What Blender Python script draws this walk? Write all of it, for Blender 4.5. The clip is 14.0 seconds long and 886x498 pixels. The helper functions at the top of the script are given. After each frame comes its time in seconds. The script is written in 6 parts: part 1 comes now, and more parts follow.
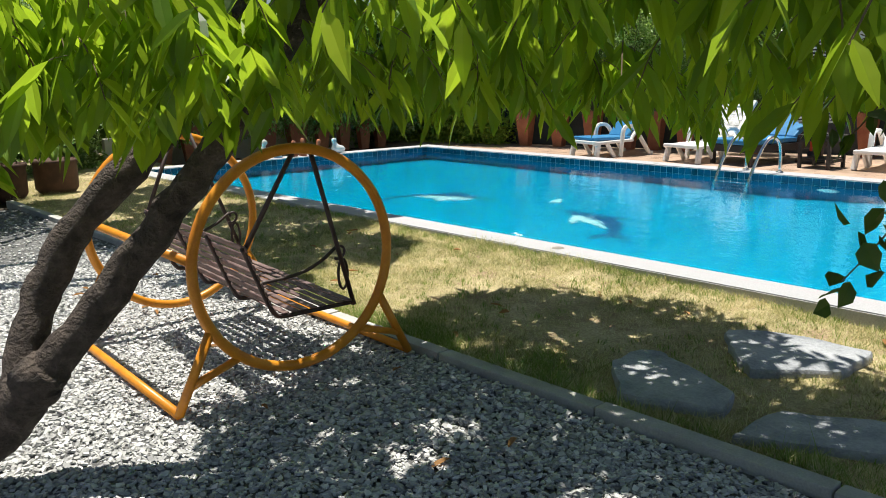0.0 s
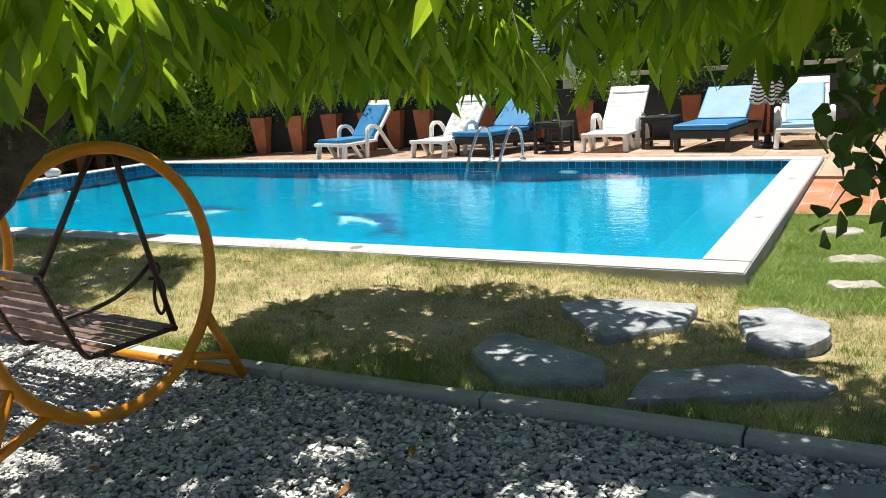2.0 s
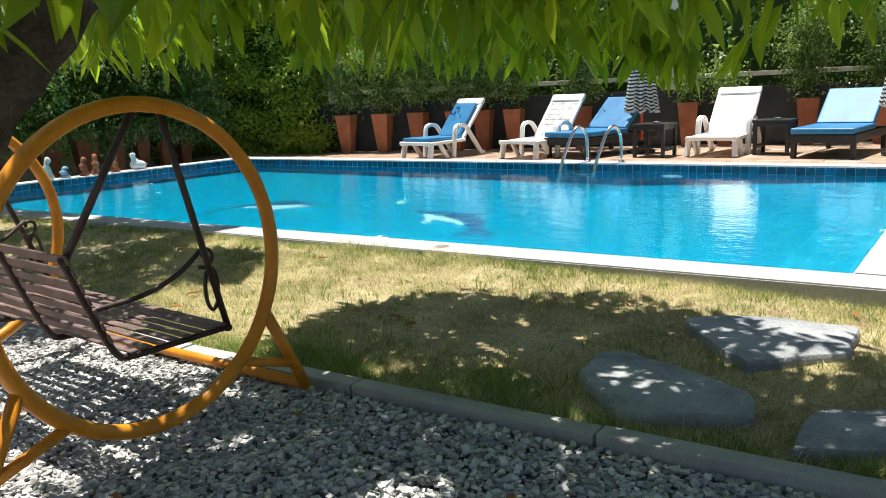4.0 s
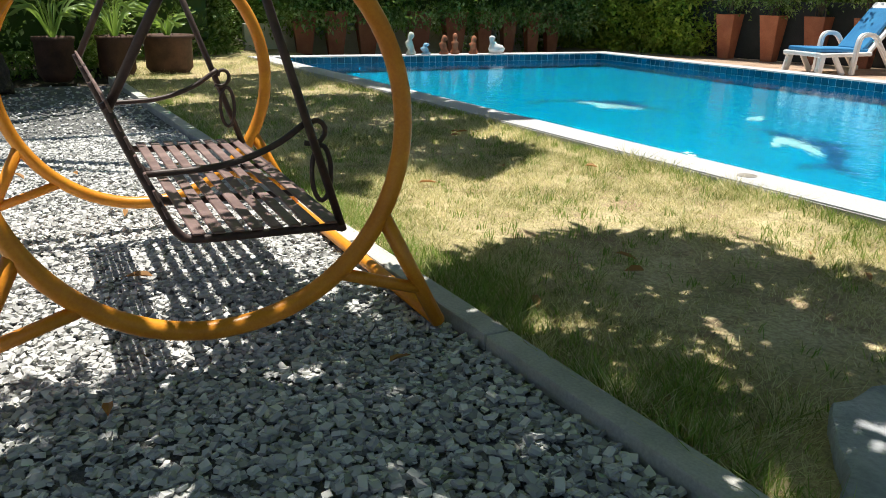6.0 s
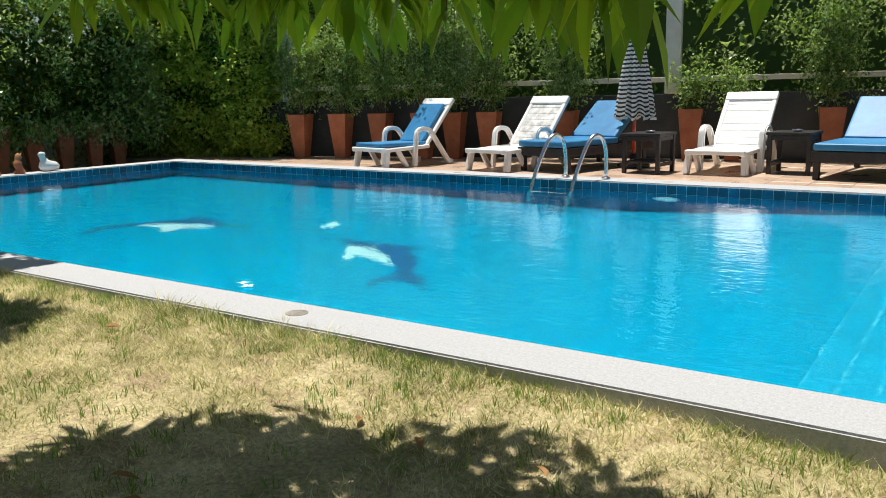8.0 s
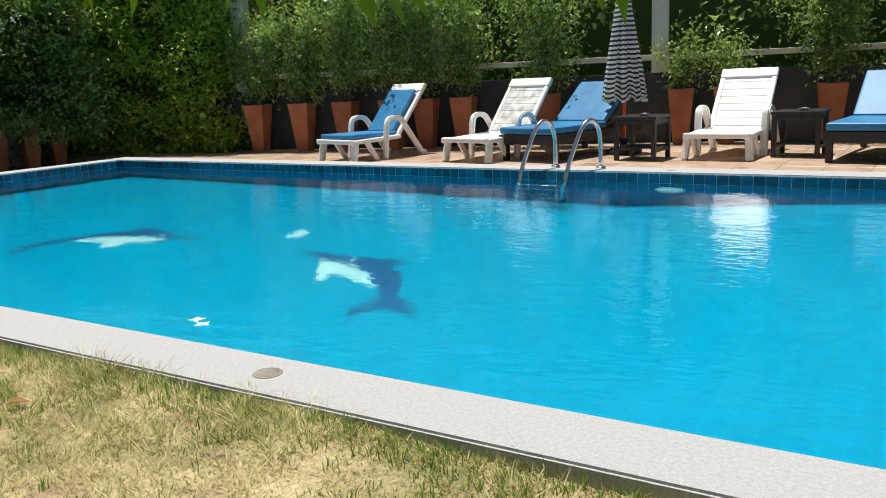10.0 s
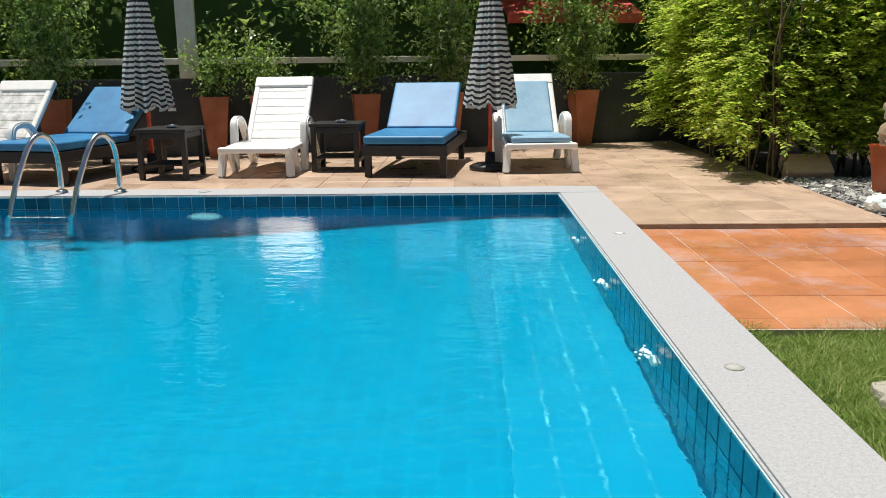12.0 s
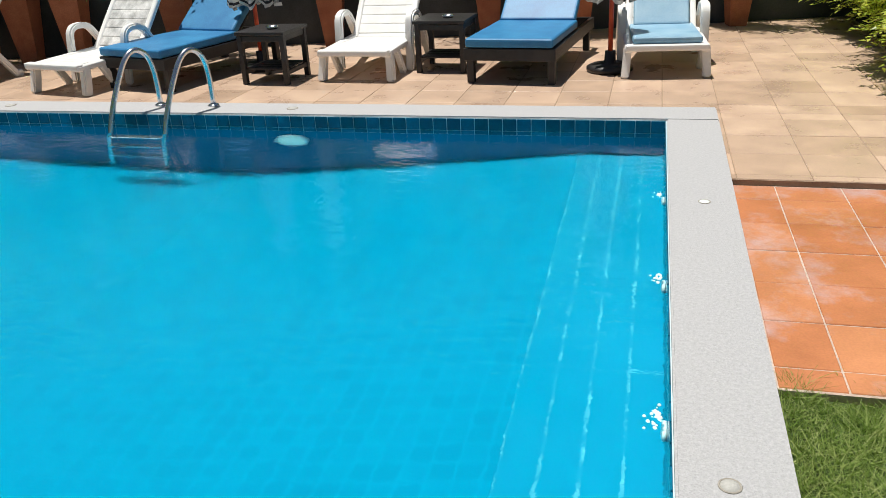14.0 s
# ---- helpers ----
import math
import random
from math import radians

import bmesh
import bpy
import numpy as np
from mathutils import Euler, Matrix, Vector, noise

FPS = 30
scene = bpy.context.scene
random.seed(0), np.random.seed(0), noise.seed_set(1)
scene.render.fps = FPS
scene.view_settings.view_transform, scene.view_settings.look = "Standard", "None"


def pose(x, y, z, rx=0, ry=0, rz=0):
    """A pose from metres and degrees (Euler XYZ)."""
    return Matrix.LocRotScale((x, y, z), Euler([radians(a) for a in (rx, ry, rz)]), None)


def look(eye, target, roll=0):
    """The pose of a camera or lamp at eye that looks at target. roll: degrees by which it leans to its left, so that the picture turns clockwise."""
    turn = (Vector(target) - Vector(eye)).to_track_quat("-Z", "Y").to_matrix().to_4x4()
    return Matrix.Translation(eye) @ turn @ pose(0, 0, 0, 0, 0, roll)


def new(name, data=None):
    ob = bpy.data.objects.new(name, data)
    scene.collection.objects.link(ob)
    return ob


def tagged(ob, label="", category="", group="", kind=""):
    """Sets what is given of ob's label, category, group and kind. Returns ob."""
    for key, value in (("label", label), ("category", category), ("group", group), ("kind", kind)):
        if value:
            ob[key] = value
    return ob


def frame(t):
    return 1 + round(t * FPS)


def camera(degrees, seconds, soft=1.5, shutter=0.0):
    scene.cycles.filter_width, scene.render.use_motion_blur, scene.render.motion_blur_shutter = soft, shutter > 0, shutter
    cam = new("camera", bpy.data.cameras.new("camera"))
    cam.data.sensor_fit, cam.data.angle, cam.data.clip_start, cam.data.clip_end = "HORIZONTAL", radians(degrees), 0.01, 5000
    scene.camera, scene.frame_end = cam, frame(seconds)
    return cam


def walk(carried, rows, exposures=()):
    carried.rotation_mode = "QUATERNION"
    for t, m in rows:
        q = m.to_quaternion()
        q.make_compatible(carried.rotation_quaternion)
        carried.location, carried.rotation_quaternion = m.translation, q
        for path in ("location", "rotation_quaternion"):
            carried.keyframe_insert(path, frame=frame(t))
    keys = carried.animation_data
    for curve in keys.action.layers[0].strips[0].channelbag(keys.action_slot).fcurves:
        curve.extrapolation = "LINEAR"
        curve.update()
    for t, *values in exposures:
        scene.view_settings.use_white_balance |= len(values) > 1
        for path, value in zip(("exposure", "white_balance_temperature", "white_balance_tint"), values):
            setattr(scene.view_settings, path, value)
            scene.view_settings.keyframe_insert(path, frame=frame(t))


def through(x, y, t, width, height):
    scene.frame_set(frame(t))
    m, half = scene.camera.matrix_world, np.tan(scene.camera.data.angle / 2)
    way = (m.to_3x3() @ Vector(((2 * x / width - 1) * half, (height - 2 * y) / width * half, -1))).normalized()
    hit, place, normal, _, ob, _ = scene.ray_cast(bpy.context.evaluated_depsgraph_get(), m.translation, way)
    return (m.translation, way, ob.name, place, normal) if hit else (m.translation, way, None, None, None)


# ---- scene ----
cam = camera(57.6, 14.0, soft=0.6)
PATH = [
    (0, (1.631, -9.962, 1.339), (0.148, -8.688, 0.917), -1.3),
    (0.5, (1.428, -10.007, 1.353), (0.065, -8.611, 0.909), -1.8),
    (1, (1.352, -9.972, 1.373), (0.062, -8.517, 0.905), -2.6),
    (1.5, (1.115, -10.086, 1.338), (-0.001, -8.483, 0.905), -1.8),
    (2, (0.985, -10.07, 1.212), (0.027, -8.366, 0.789), -3.7),
    (2.2, (0.871, -10.05, 1.153), (0.01, -8.303, 0.699), -3.2),
    (4.5, (0.571, -9.384, 1.028), (-0.757, -7.945, 0.62), -1.3),
    (5, (0.528, -9.139, 1.008), (-1.036, -8.028, 0.443), -0.7),
    (5.5, (0.498, -8.815, 0.924), (-1.207, -7.962, 0.319), 0.5),
    (6, (0.391, -8.479, 0.839), (-1.301, -7.597, 0.241), 0.9),
    (6.5, (0.213, -8.118, 0.796), (-1.375, -7.042, 0.229), 0.6),
    (7, (0.209, -7.854, 0.858), (-1.161, -6.522, 0.269), -0.8),
    (7.5, (0.261, -7.76, 0.906), (-0.916, -6.239, 0.359), -0.6),
    (8, (0.074, -7.691, 0.939), (-1.067, -6.093, 0.556), -1.4),
    (8.2, (-0.042, -7.575, 0.934), (-1.15, -5.957, 0.541), -2.2),
    (10.5, (-0.707, -6.919, 0.936), (-1.733, -5.258, 0.504), -3.1),
    (11, (-0.853, -6.65, 0.922), (-1.509, -4.815, 0.473), -1.5),
    (11.5, (-0.872, -6.334, 0.915), (-1.131, -4.396, 0.495), -1.5),
    (12, (-0.706, -6.048, 0.934), (-0.762, -4.098, 0.493), -0.7),
    (12.5, (-0.574, -5.837, 1.015), (-0.52, -3.906, 0.496), 0.7),
    (13, (-0.468, -5.647, 1.183), (-0.433, -3.751, 0.546), 1.6),
    (13.5, (-0.349, -5.529, 1.392), (-0.577, -3.674, 0.68), -1.9),
    (14, (-0.117, -5.407, 1.443), (-0.595, -3.641, 0.635), -3.2),
]
walk(cam, [(t, look(eye, target, roll)) for t, eye, target, roll in PATH],
     exposures=[(0.0, 0.5), (2.0, 0.58), (4.5, 0.66), (7.0, 0.64), (7.5, 0.52), (8.2, 0.32), (10.5, 0.22), (12.0, 0.13), (14.0, 0.08)])

# ---- world and sun ----
SUN_DIR = Vector((-0.17, 0.06, 0.98)).normalized()
world = bpy.data.worlds.new("world")
scene.world = world
world.use_nodes = True
sky = world.node_tree.nodes.new("ShaderNodeTexSky")
sky.sky_type, sky.sun_disc = "NISHITA", False
sky.sun_elevation = math.asin(SUN_DIR.z)
sky.sun_rotation = math.atan2(SUN_DIR.x, SUN_DIR.y)
background = world.node_tree.nodes["Background"]
background.inputs["Strength"].default_value = 0.05
world.node_tree.links.new(sky.outputs["Color"], background.inputs["Color"])
sun = new("sun", bpy.data.lights.new("sun", "SUN"))
sun.data.energy, sun.data.angle, sun.data.color = 4.9, radians(0.53), (1.0, 0.96, 0.88)
sun.matrix_world = look(SUN_DIR * 30, (0, 0, 0))


# ---- materials ----
class Nodes:
    """A small wrapper round a material's node tree."""

    def __init__(self, name):
        self.mat = bpy.data.materials.new(name)
        self.mat.use_nodes = True
        self.tree = self.mat.node_tree
        self.bsdf = self.tree.nodes["Principled BSDF"]
        self.out = self.tree.nodes["Material Output"]

    def add(self, kind, **settings):
        node = self.tree.nodes.new(kind)
        for key, value in settings.items():
            node.inputs[key.replace("_", " ")].default_value = value
        return node

    def link(self, a, b):
        self.tree.links.new(a, b)

    def coords(self, scale=1.0):
        geo = self.tree.nodes.new("ShaderNodeNewGeometry")
        return geo.outputs["Position"]

    def local(self):
        return self.tree.nodes.new("ShaderNodeTexCoord").outputs["Object"]

    def noise(self, scale, detail=4.0, rough=0.55, where=None):
        node = self.add("ShaderNodeTexNoise", Scale=scale, Detail=detail, Roughness=rough)
        self.link(where or self.coords(), node.inputs["Vector"])
        return node.outputs["Fac"]

    def ramp(self, fac, stops):
        node = self.tree.nodes.new("ShaderNodeValToRGB")
        ramp = node.color_ramp
        while len(ramp.elements) < len(stops):
            ramp.elements.new(0.5)
        for element, (place, colour) in zip(ramp.elements, stops):
            element.position, element.color = place, (*colour, 1) if len(colour) == 3 else colour
        self.link(fac, node.inputs["Fac"])
        return node.outputs["Color"]

    def mix(self, fac, a, b, blend="MIX"):
        node = self.tree.nodes.new("ShaderNodeMix")
        node.data_type, node.blend_type = "RGBA", blend
        for socket, value in (("Factor_Float", fac), ("A_Color", a), ("B_Color", b)):
            target = next(i for i in node.inputs if i.identifier == socket)
            if isinstance(value, (int, float)):
                target.default_value = value
            elif isinstance(value, tuple):
                target.default_value = (*value, 1)
            else:
                self.link(value, target)
        return next(o for o in node.outputs if o.identifier == "Result_Color")

    def bump(self, height, strength, distance=0.01):
        node = self.add("ShaderNodeBump", Strength=strength, Distance=distance)
        self.link(height, node.inputs["Height"])
        self.link(node.outputs["Normal"], self.bsdf.inputs["Normal"])
        return node

    def colour(self, value):
        if isinstance(value, tuple):
            self.bsdf.inputs["Base Color"].default_value = (*value, 1)
        else:
            self.link(value, self.bsdf.inputs["Base Color"])

    def set(self, **settings):
        for key, value in settings.items():
            self.bsdf.inputs[key.replace("_", " ")].default_value = value


def surface(name, dark, light, scale=8.0, fine=90.0, rough=0.6, bump=0.2, metal=0.0, vary=0.0, local=False, depth=0.005):
    """A plain surface with broad stains and fine grain between two colours."""
    n = Nodes(name)
    where = n.local() if local else None
    broad, grain = n.noise(scale, 5, 0.6, where), n.noise(fine, 3, 0.6, where)
    colour = n.ramp(broad, [(0.3, dark), (0.72, light)])
    colour = n.mix(0.35, colour, n.ramp(grain, [(0.3, (0.35, 0.35, 0.35)), (0.7, (0.75, 0.75, 0.75))]), "OVERLAY")
    if vary:
        info = n.tree.nodes.new("ShaderNodeObjectInfo")
        shade = n.ramp(info.outputs["Random"], [(0.0, (0.5 - vary,) * 3), (1.0, (0.5 + vary,) * 3)])
        colour = n.mix(1.0, colour, shade, "OVERLAY")
    n.colour(colour)
    n.set(Roughness=rough, Metallic=metal)
    n.bump(grain, bump, depth)
    return n.mat


def leaf_material(name, low, mid, high, translucent=0.45, rough=0.4, through=(0.42, 0.6, 0.04)):
    """Leaves: each island its own green, light showing through."""
    n = Nodes(name)
    geo = n.tree.nodes.new("ShaderNodeNewGeometry")
    patch = n.noise(2.2, 2)
    mixed = n.add("ShaderNodeMath")
    mixed.operation = "MULTIPLY_ADD"
    n.link(geo.outputs["Random Per Island"], mixed.inputs[0])
    mixed.inputs[1].default_value = 0.7
    shift = n.add("ShaderNodeMath")
    shift.operation = "MULTIPLY"
    shift.inputs[1].default_value = 0.4
    n.link(patch, shift.inputs[0])
    n.link(shift.outputs[0], mixed.inputs[2])
    colour = n.ramp(mixed.outputs[0], [(0.1, low), (0.5, mid), (0.95, high)])
    n.colour(colour)
    n.set(Roughness=rough)
    n.bsdf.inputs["Specular IOR Level"].default_value = 0.35
    trans = n.add("ShaderNodeBsdfTranslucent")
    tint = n.mix(0.55, colour, through)
    n.link(tint, trans.inputs["Color"])
    blend = n.add("ShaderNodeMixShader", Fac=translucent)
    n.link(n.bsdf.outputs[0], blend.inputs[1])
    n.link(trans.outputs[0], blend.inputs[2])
    n.link(blend.outputs[0], n.out.inputs["Surface"])
    return n.mat


def water_material():
    n = Nodes("pool_water")
    # wavelets whose crests run along the pool
    mapping = n.tree.nodes.new("ShaderNodeMapping")
    mapping.inputs["Scale"].default_value = (0.75, 1.2, 1.0)
    n.link(n.coords(), mapping.inputs["Vector"])
    a, b = n.noise(3.2, 3, 0.5, mapping.outputs[0]), n.noise(17.0, 3, 0.55, mapping.outputs[0])
    height = n.mix(0.28, a, b)
    n.bump(height, 0.105, 0.10)
    n.colour((0.62, 0.96, 1.0))
    n.set(Roughness=0.01, IOR=1.33)
    n.bsdf.inputs["Transmission Weight"].default_value = 1.0
    return n.mat


def pool_tile_material(name, low, high, joint=(0.01, 0.255, 0.37)):
    """Small glazed pool tiles with pale joints."""
    n = Nodes(name)
    brick = n.tree.nodes.new("ShaderNodeTexBrick")
    brick.offset = 0.0
    for key, value in (("Scale", 1.0), ("Mortar Size", 0.006), ("Brick Width", 0.1), ("Row Height", 0.1), ("Bias", 0.0)):
        brick.inputs[key].default_value = value
    brick.inputs["Color1"].default_value = (*low, 1)
    brick.inputs["Color2"].default_value = (*high, 1)
    brick.inputs["Mortar"].default_value = (*joint, 1)
    n.link(n.coords(), brick.inputs["Vector"])
    n.colour(n.mix(0.25, brick.outputs["Color"], n.ramp(n.noise(1.1, 4), [(0.3, low), (0.7, high)])))
    n.set(Roughness=0.5)
    n.bsdf.inputs["Specular IOR Level"].default_value = 0.0
    return n.mat


def bench_material(low, high, joint):
    """Glazed tiles whose pale joints are worn away in stretches."""
    n = Nodes("bench_tile")
    brick = n.tree.nodes.new("ShaderNodeTexBrick")
    brick.offset = 0.0
    for key, value in (("Scale", 1.0), ("Mortar Size", 0.008), ("Mortar Smooth", 0.4), ("Brick Width", 0.14), ("Row Height", 2.6), ("Bias", 0.0)):
        brick.inputs[key].default_value = value
    n.link(n.coords(), brick.inputs["Vector"])
    base = n.ramp(n.noise(1.6, 4), [(0.35, low), (0.65, high)])
    worn = n.ramp(n.noise(7.0, 4, 0.7), [(0.47, (0.05, 0.05, 0.05)), (0.66, (1, 1, 1))])
    mask = n.mix(1.0, worn, brick.outputs["Fac"], "MULTIPLY")
    n.colour(n.mix(mask, base, joint))
    n.set(Roughness=0.5)
    n.bsdf.inputs["Specular IOR Level"].default_value = 0.0
    return n.mat


def lawn_material():
    n = Nodes("lawn_soil")
    dry, fine, bare = n.noise(1.6, 5, 0.65), n.noise(60, 4, 0.7), n.noise(5.5, 5, 0.7)
    colour = n.ramp(dry, [(0.30, (0.17, 0.18, 0.06)), (0.46, (0.40, 0.33, 0.17)), (0.66, (0.62, 0.51, 0.31))])
    colour = n.mix(n.ramp(bare, [(0.52, (0, 0, 0)), (0.66, (1, 1, 1))]), colour, (0.34, 0.235, 0.145))
    n.colour(n.mix(0.8, colour, n.ramp(fine, [(0.3, (0.22,) * 3), (0.7, (0.78,) * 3)]), "OVERLAY"))
    n.set(Roughness=0.95)
    n.bump(fine, 0.8, 0.02)
    return n.mat


def grass_material():
    """Blades, straw-coloured where the lawn is dry and green elsewhere."""
    n = Nodes("grass_blades")
    geo = n.tree.nodes.new("ShaderNodeNewGeometry")
    dry = n.noise(1.6, 5, 0.65)
    add = n.add("ShaderNodeMath")
    add.operation = "MULTIPLY_ADD"
    n.link(geo.outputs["Random Per Island"], add.inputs[0])
    add.inputs[1].default_value = 0.3
    n.link(n.mix(0.42, dry, n.noise(8.0, 4, 0.7)), add.inputs[2])
    colour = n.ramp(add.outputs[0], [(0.44, (0.09, 0.16, 0.022)), (0.545, (0.32, 0.33, 0.09)), (0.62, (0.60, 0.55, 0.27)), (0.78, (0.81, 0.75, 0.46))])
    n.colour(colour)
    n.set(Roughness=0.7)
    trans = n.add("ShaderNodeBsdfTranslucent")
    n.link(colour, trans.inputs["Color"])
    blend = n.add("ShaderNodeMixShader", Fac=0.4)
    n.link(n.bsdf.outputs[0], blend.inputs[1])
    n.link(trans.outputs[0], blend.inputs[2])
    n.link(blend.outputs[0], n.out.inputs["Surface"])
    return n.mat


def paving_material(name, low, mid, high, rough=0.45, bloom=0.0):
    """Fired clay or cast paving, each piece its own tone."""
    n = Nodes(name)
    info = n.tree.nodes.new("ShaderNodeObjectInfo")
    tone = n.ramp(info.outputs["Random"], [(0.0, low), (0.5, mid), (1.0, high)])
    stain, grain = n.noise(3.0, 6, 0.65), n.noise(120, 3)
    colour = n.mix(0.5, tone, n.ramp(stain, [(0.3, (0.36, 0.36, 0.38)), (0.7, (0.62, 0.6, 0.58))]), "OVERLAY")
    if bloom:
        haze = n.ramp(n.noise(2.3, 6, 0.7), [(0.50, (0, 0, 0)), (0.72, (bloom,) * 3)])
        colour = n.mix(haze, colour, (0.52, 0.50, 0.56))
    n.colour(n.mix(0.2, colour, n.ramp(grain, [(0.3, (0.3,) * 3), (0.7, (0.7,) * 3)]), "OVERLAY"))
    n.link(n.ramp(stain, [(0.35, (rough * 0.75,) * 3), (0.65, (min(1, rough * 1.35),) * 3)]), n.bsdf.inputs["Roughness"])
    n.bump(grain, 0.12, 0.004)
    return n.mat


def gravel_material(name="gravel", stops=((0.36, 0.36, 0.35), (0.52, 0.52, 0.50), (0.70, 0.69, 0.66))):
    n = Nodes(name)
    geo, info = n.tree.nodes.new("ShaderNodeNewGeometry"), n.tree.nodes.new("ShaderNodeObjectInfo")
    add = n.add("ShaderNodeMath")
    add.operation = "ADD"
    n.link(geo.outputs["Random Per Island"], add.inputs[0])
    n.link(info.outputs["Random"], add.inputs[1])
    wrap = n.add("ShaderNodeMath")
    wrap.operation = "FRACT"
    n.link(add.outputs[0], wrap.inputs[0])
    n.colour(n.ramp(wrap.outputs[0], [(0.0, stops[0]), (0.55, stops[1]), (1.0, stops[2])]))
    n.set(Roughness=0.8)
    n.bump(n.noise(150, 3), 0.3, 0.004)
    return n.mat


def stripe_material():
    """Black and white striped umbrella cloth; the stripes run round the folded cloth."""
    n = Nodes("striped_cloth")
    uv = n.tree.nodes.new("ShaderNodeTexCoord").outputs["UV"]
    split = n.tree.nodes.new("ShaderNodeSeparateXYZ")
    n.link(uv, split.inputs[0])
    wave = n.add("ShaderNodeMath")
    wave.operation = "MULTIPLY"
    wave.inputs[1].default_value = 26.0
    n.link(split.outputs["Y"], wave.inputs[0])
    fract = n.add("ShaderNodeMath")
    fract.operation = "FRACT"
    n.link(wave.outputs[0], fract.inputs[0])
    n.colour(n.ramp(fract.outputs[0], [(0.0, (0.72, 0.71, 0.66)), (0.52, (0.72, 0.71, 0.66)), (0.58, (0.03, 0.03, 0.035)), (0.94, (0.03, 0.03, 0.035))]))
    n.set(Roughness=0.85)
    n.bump(n.noise(300, 2), 0.2, 0.002)
    return n.mat


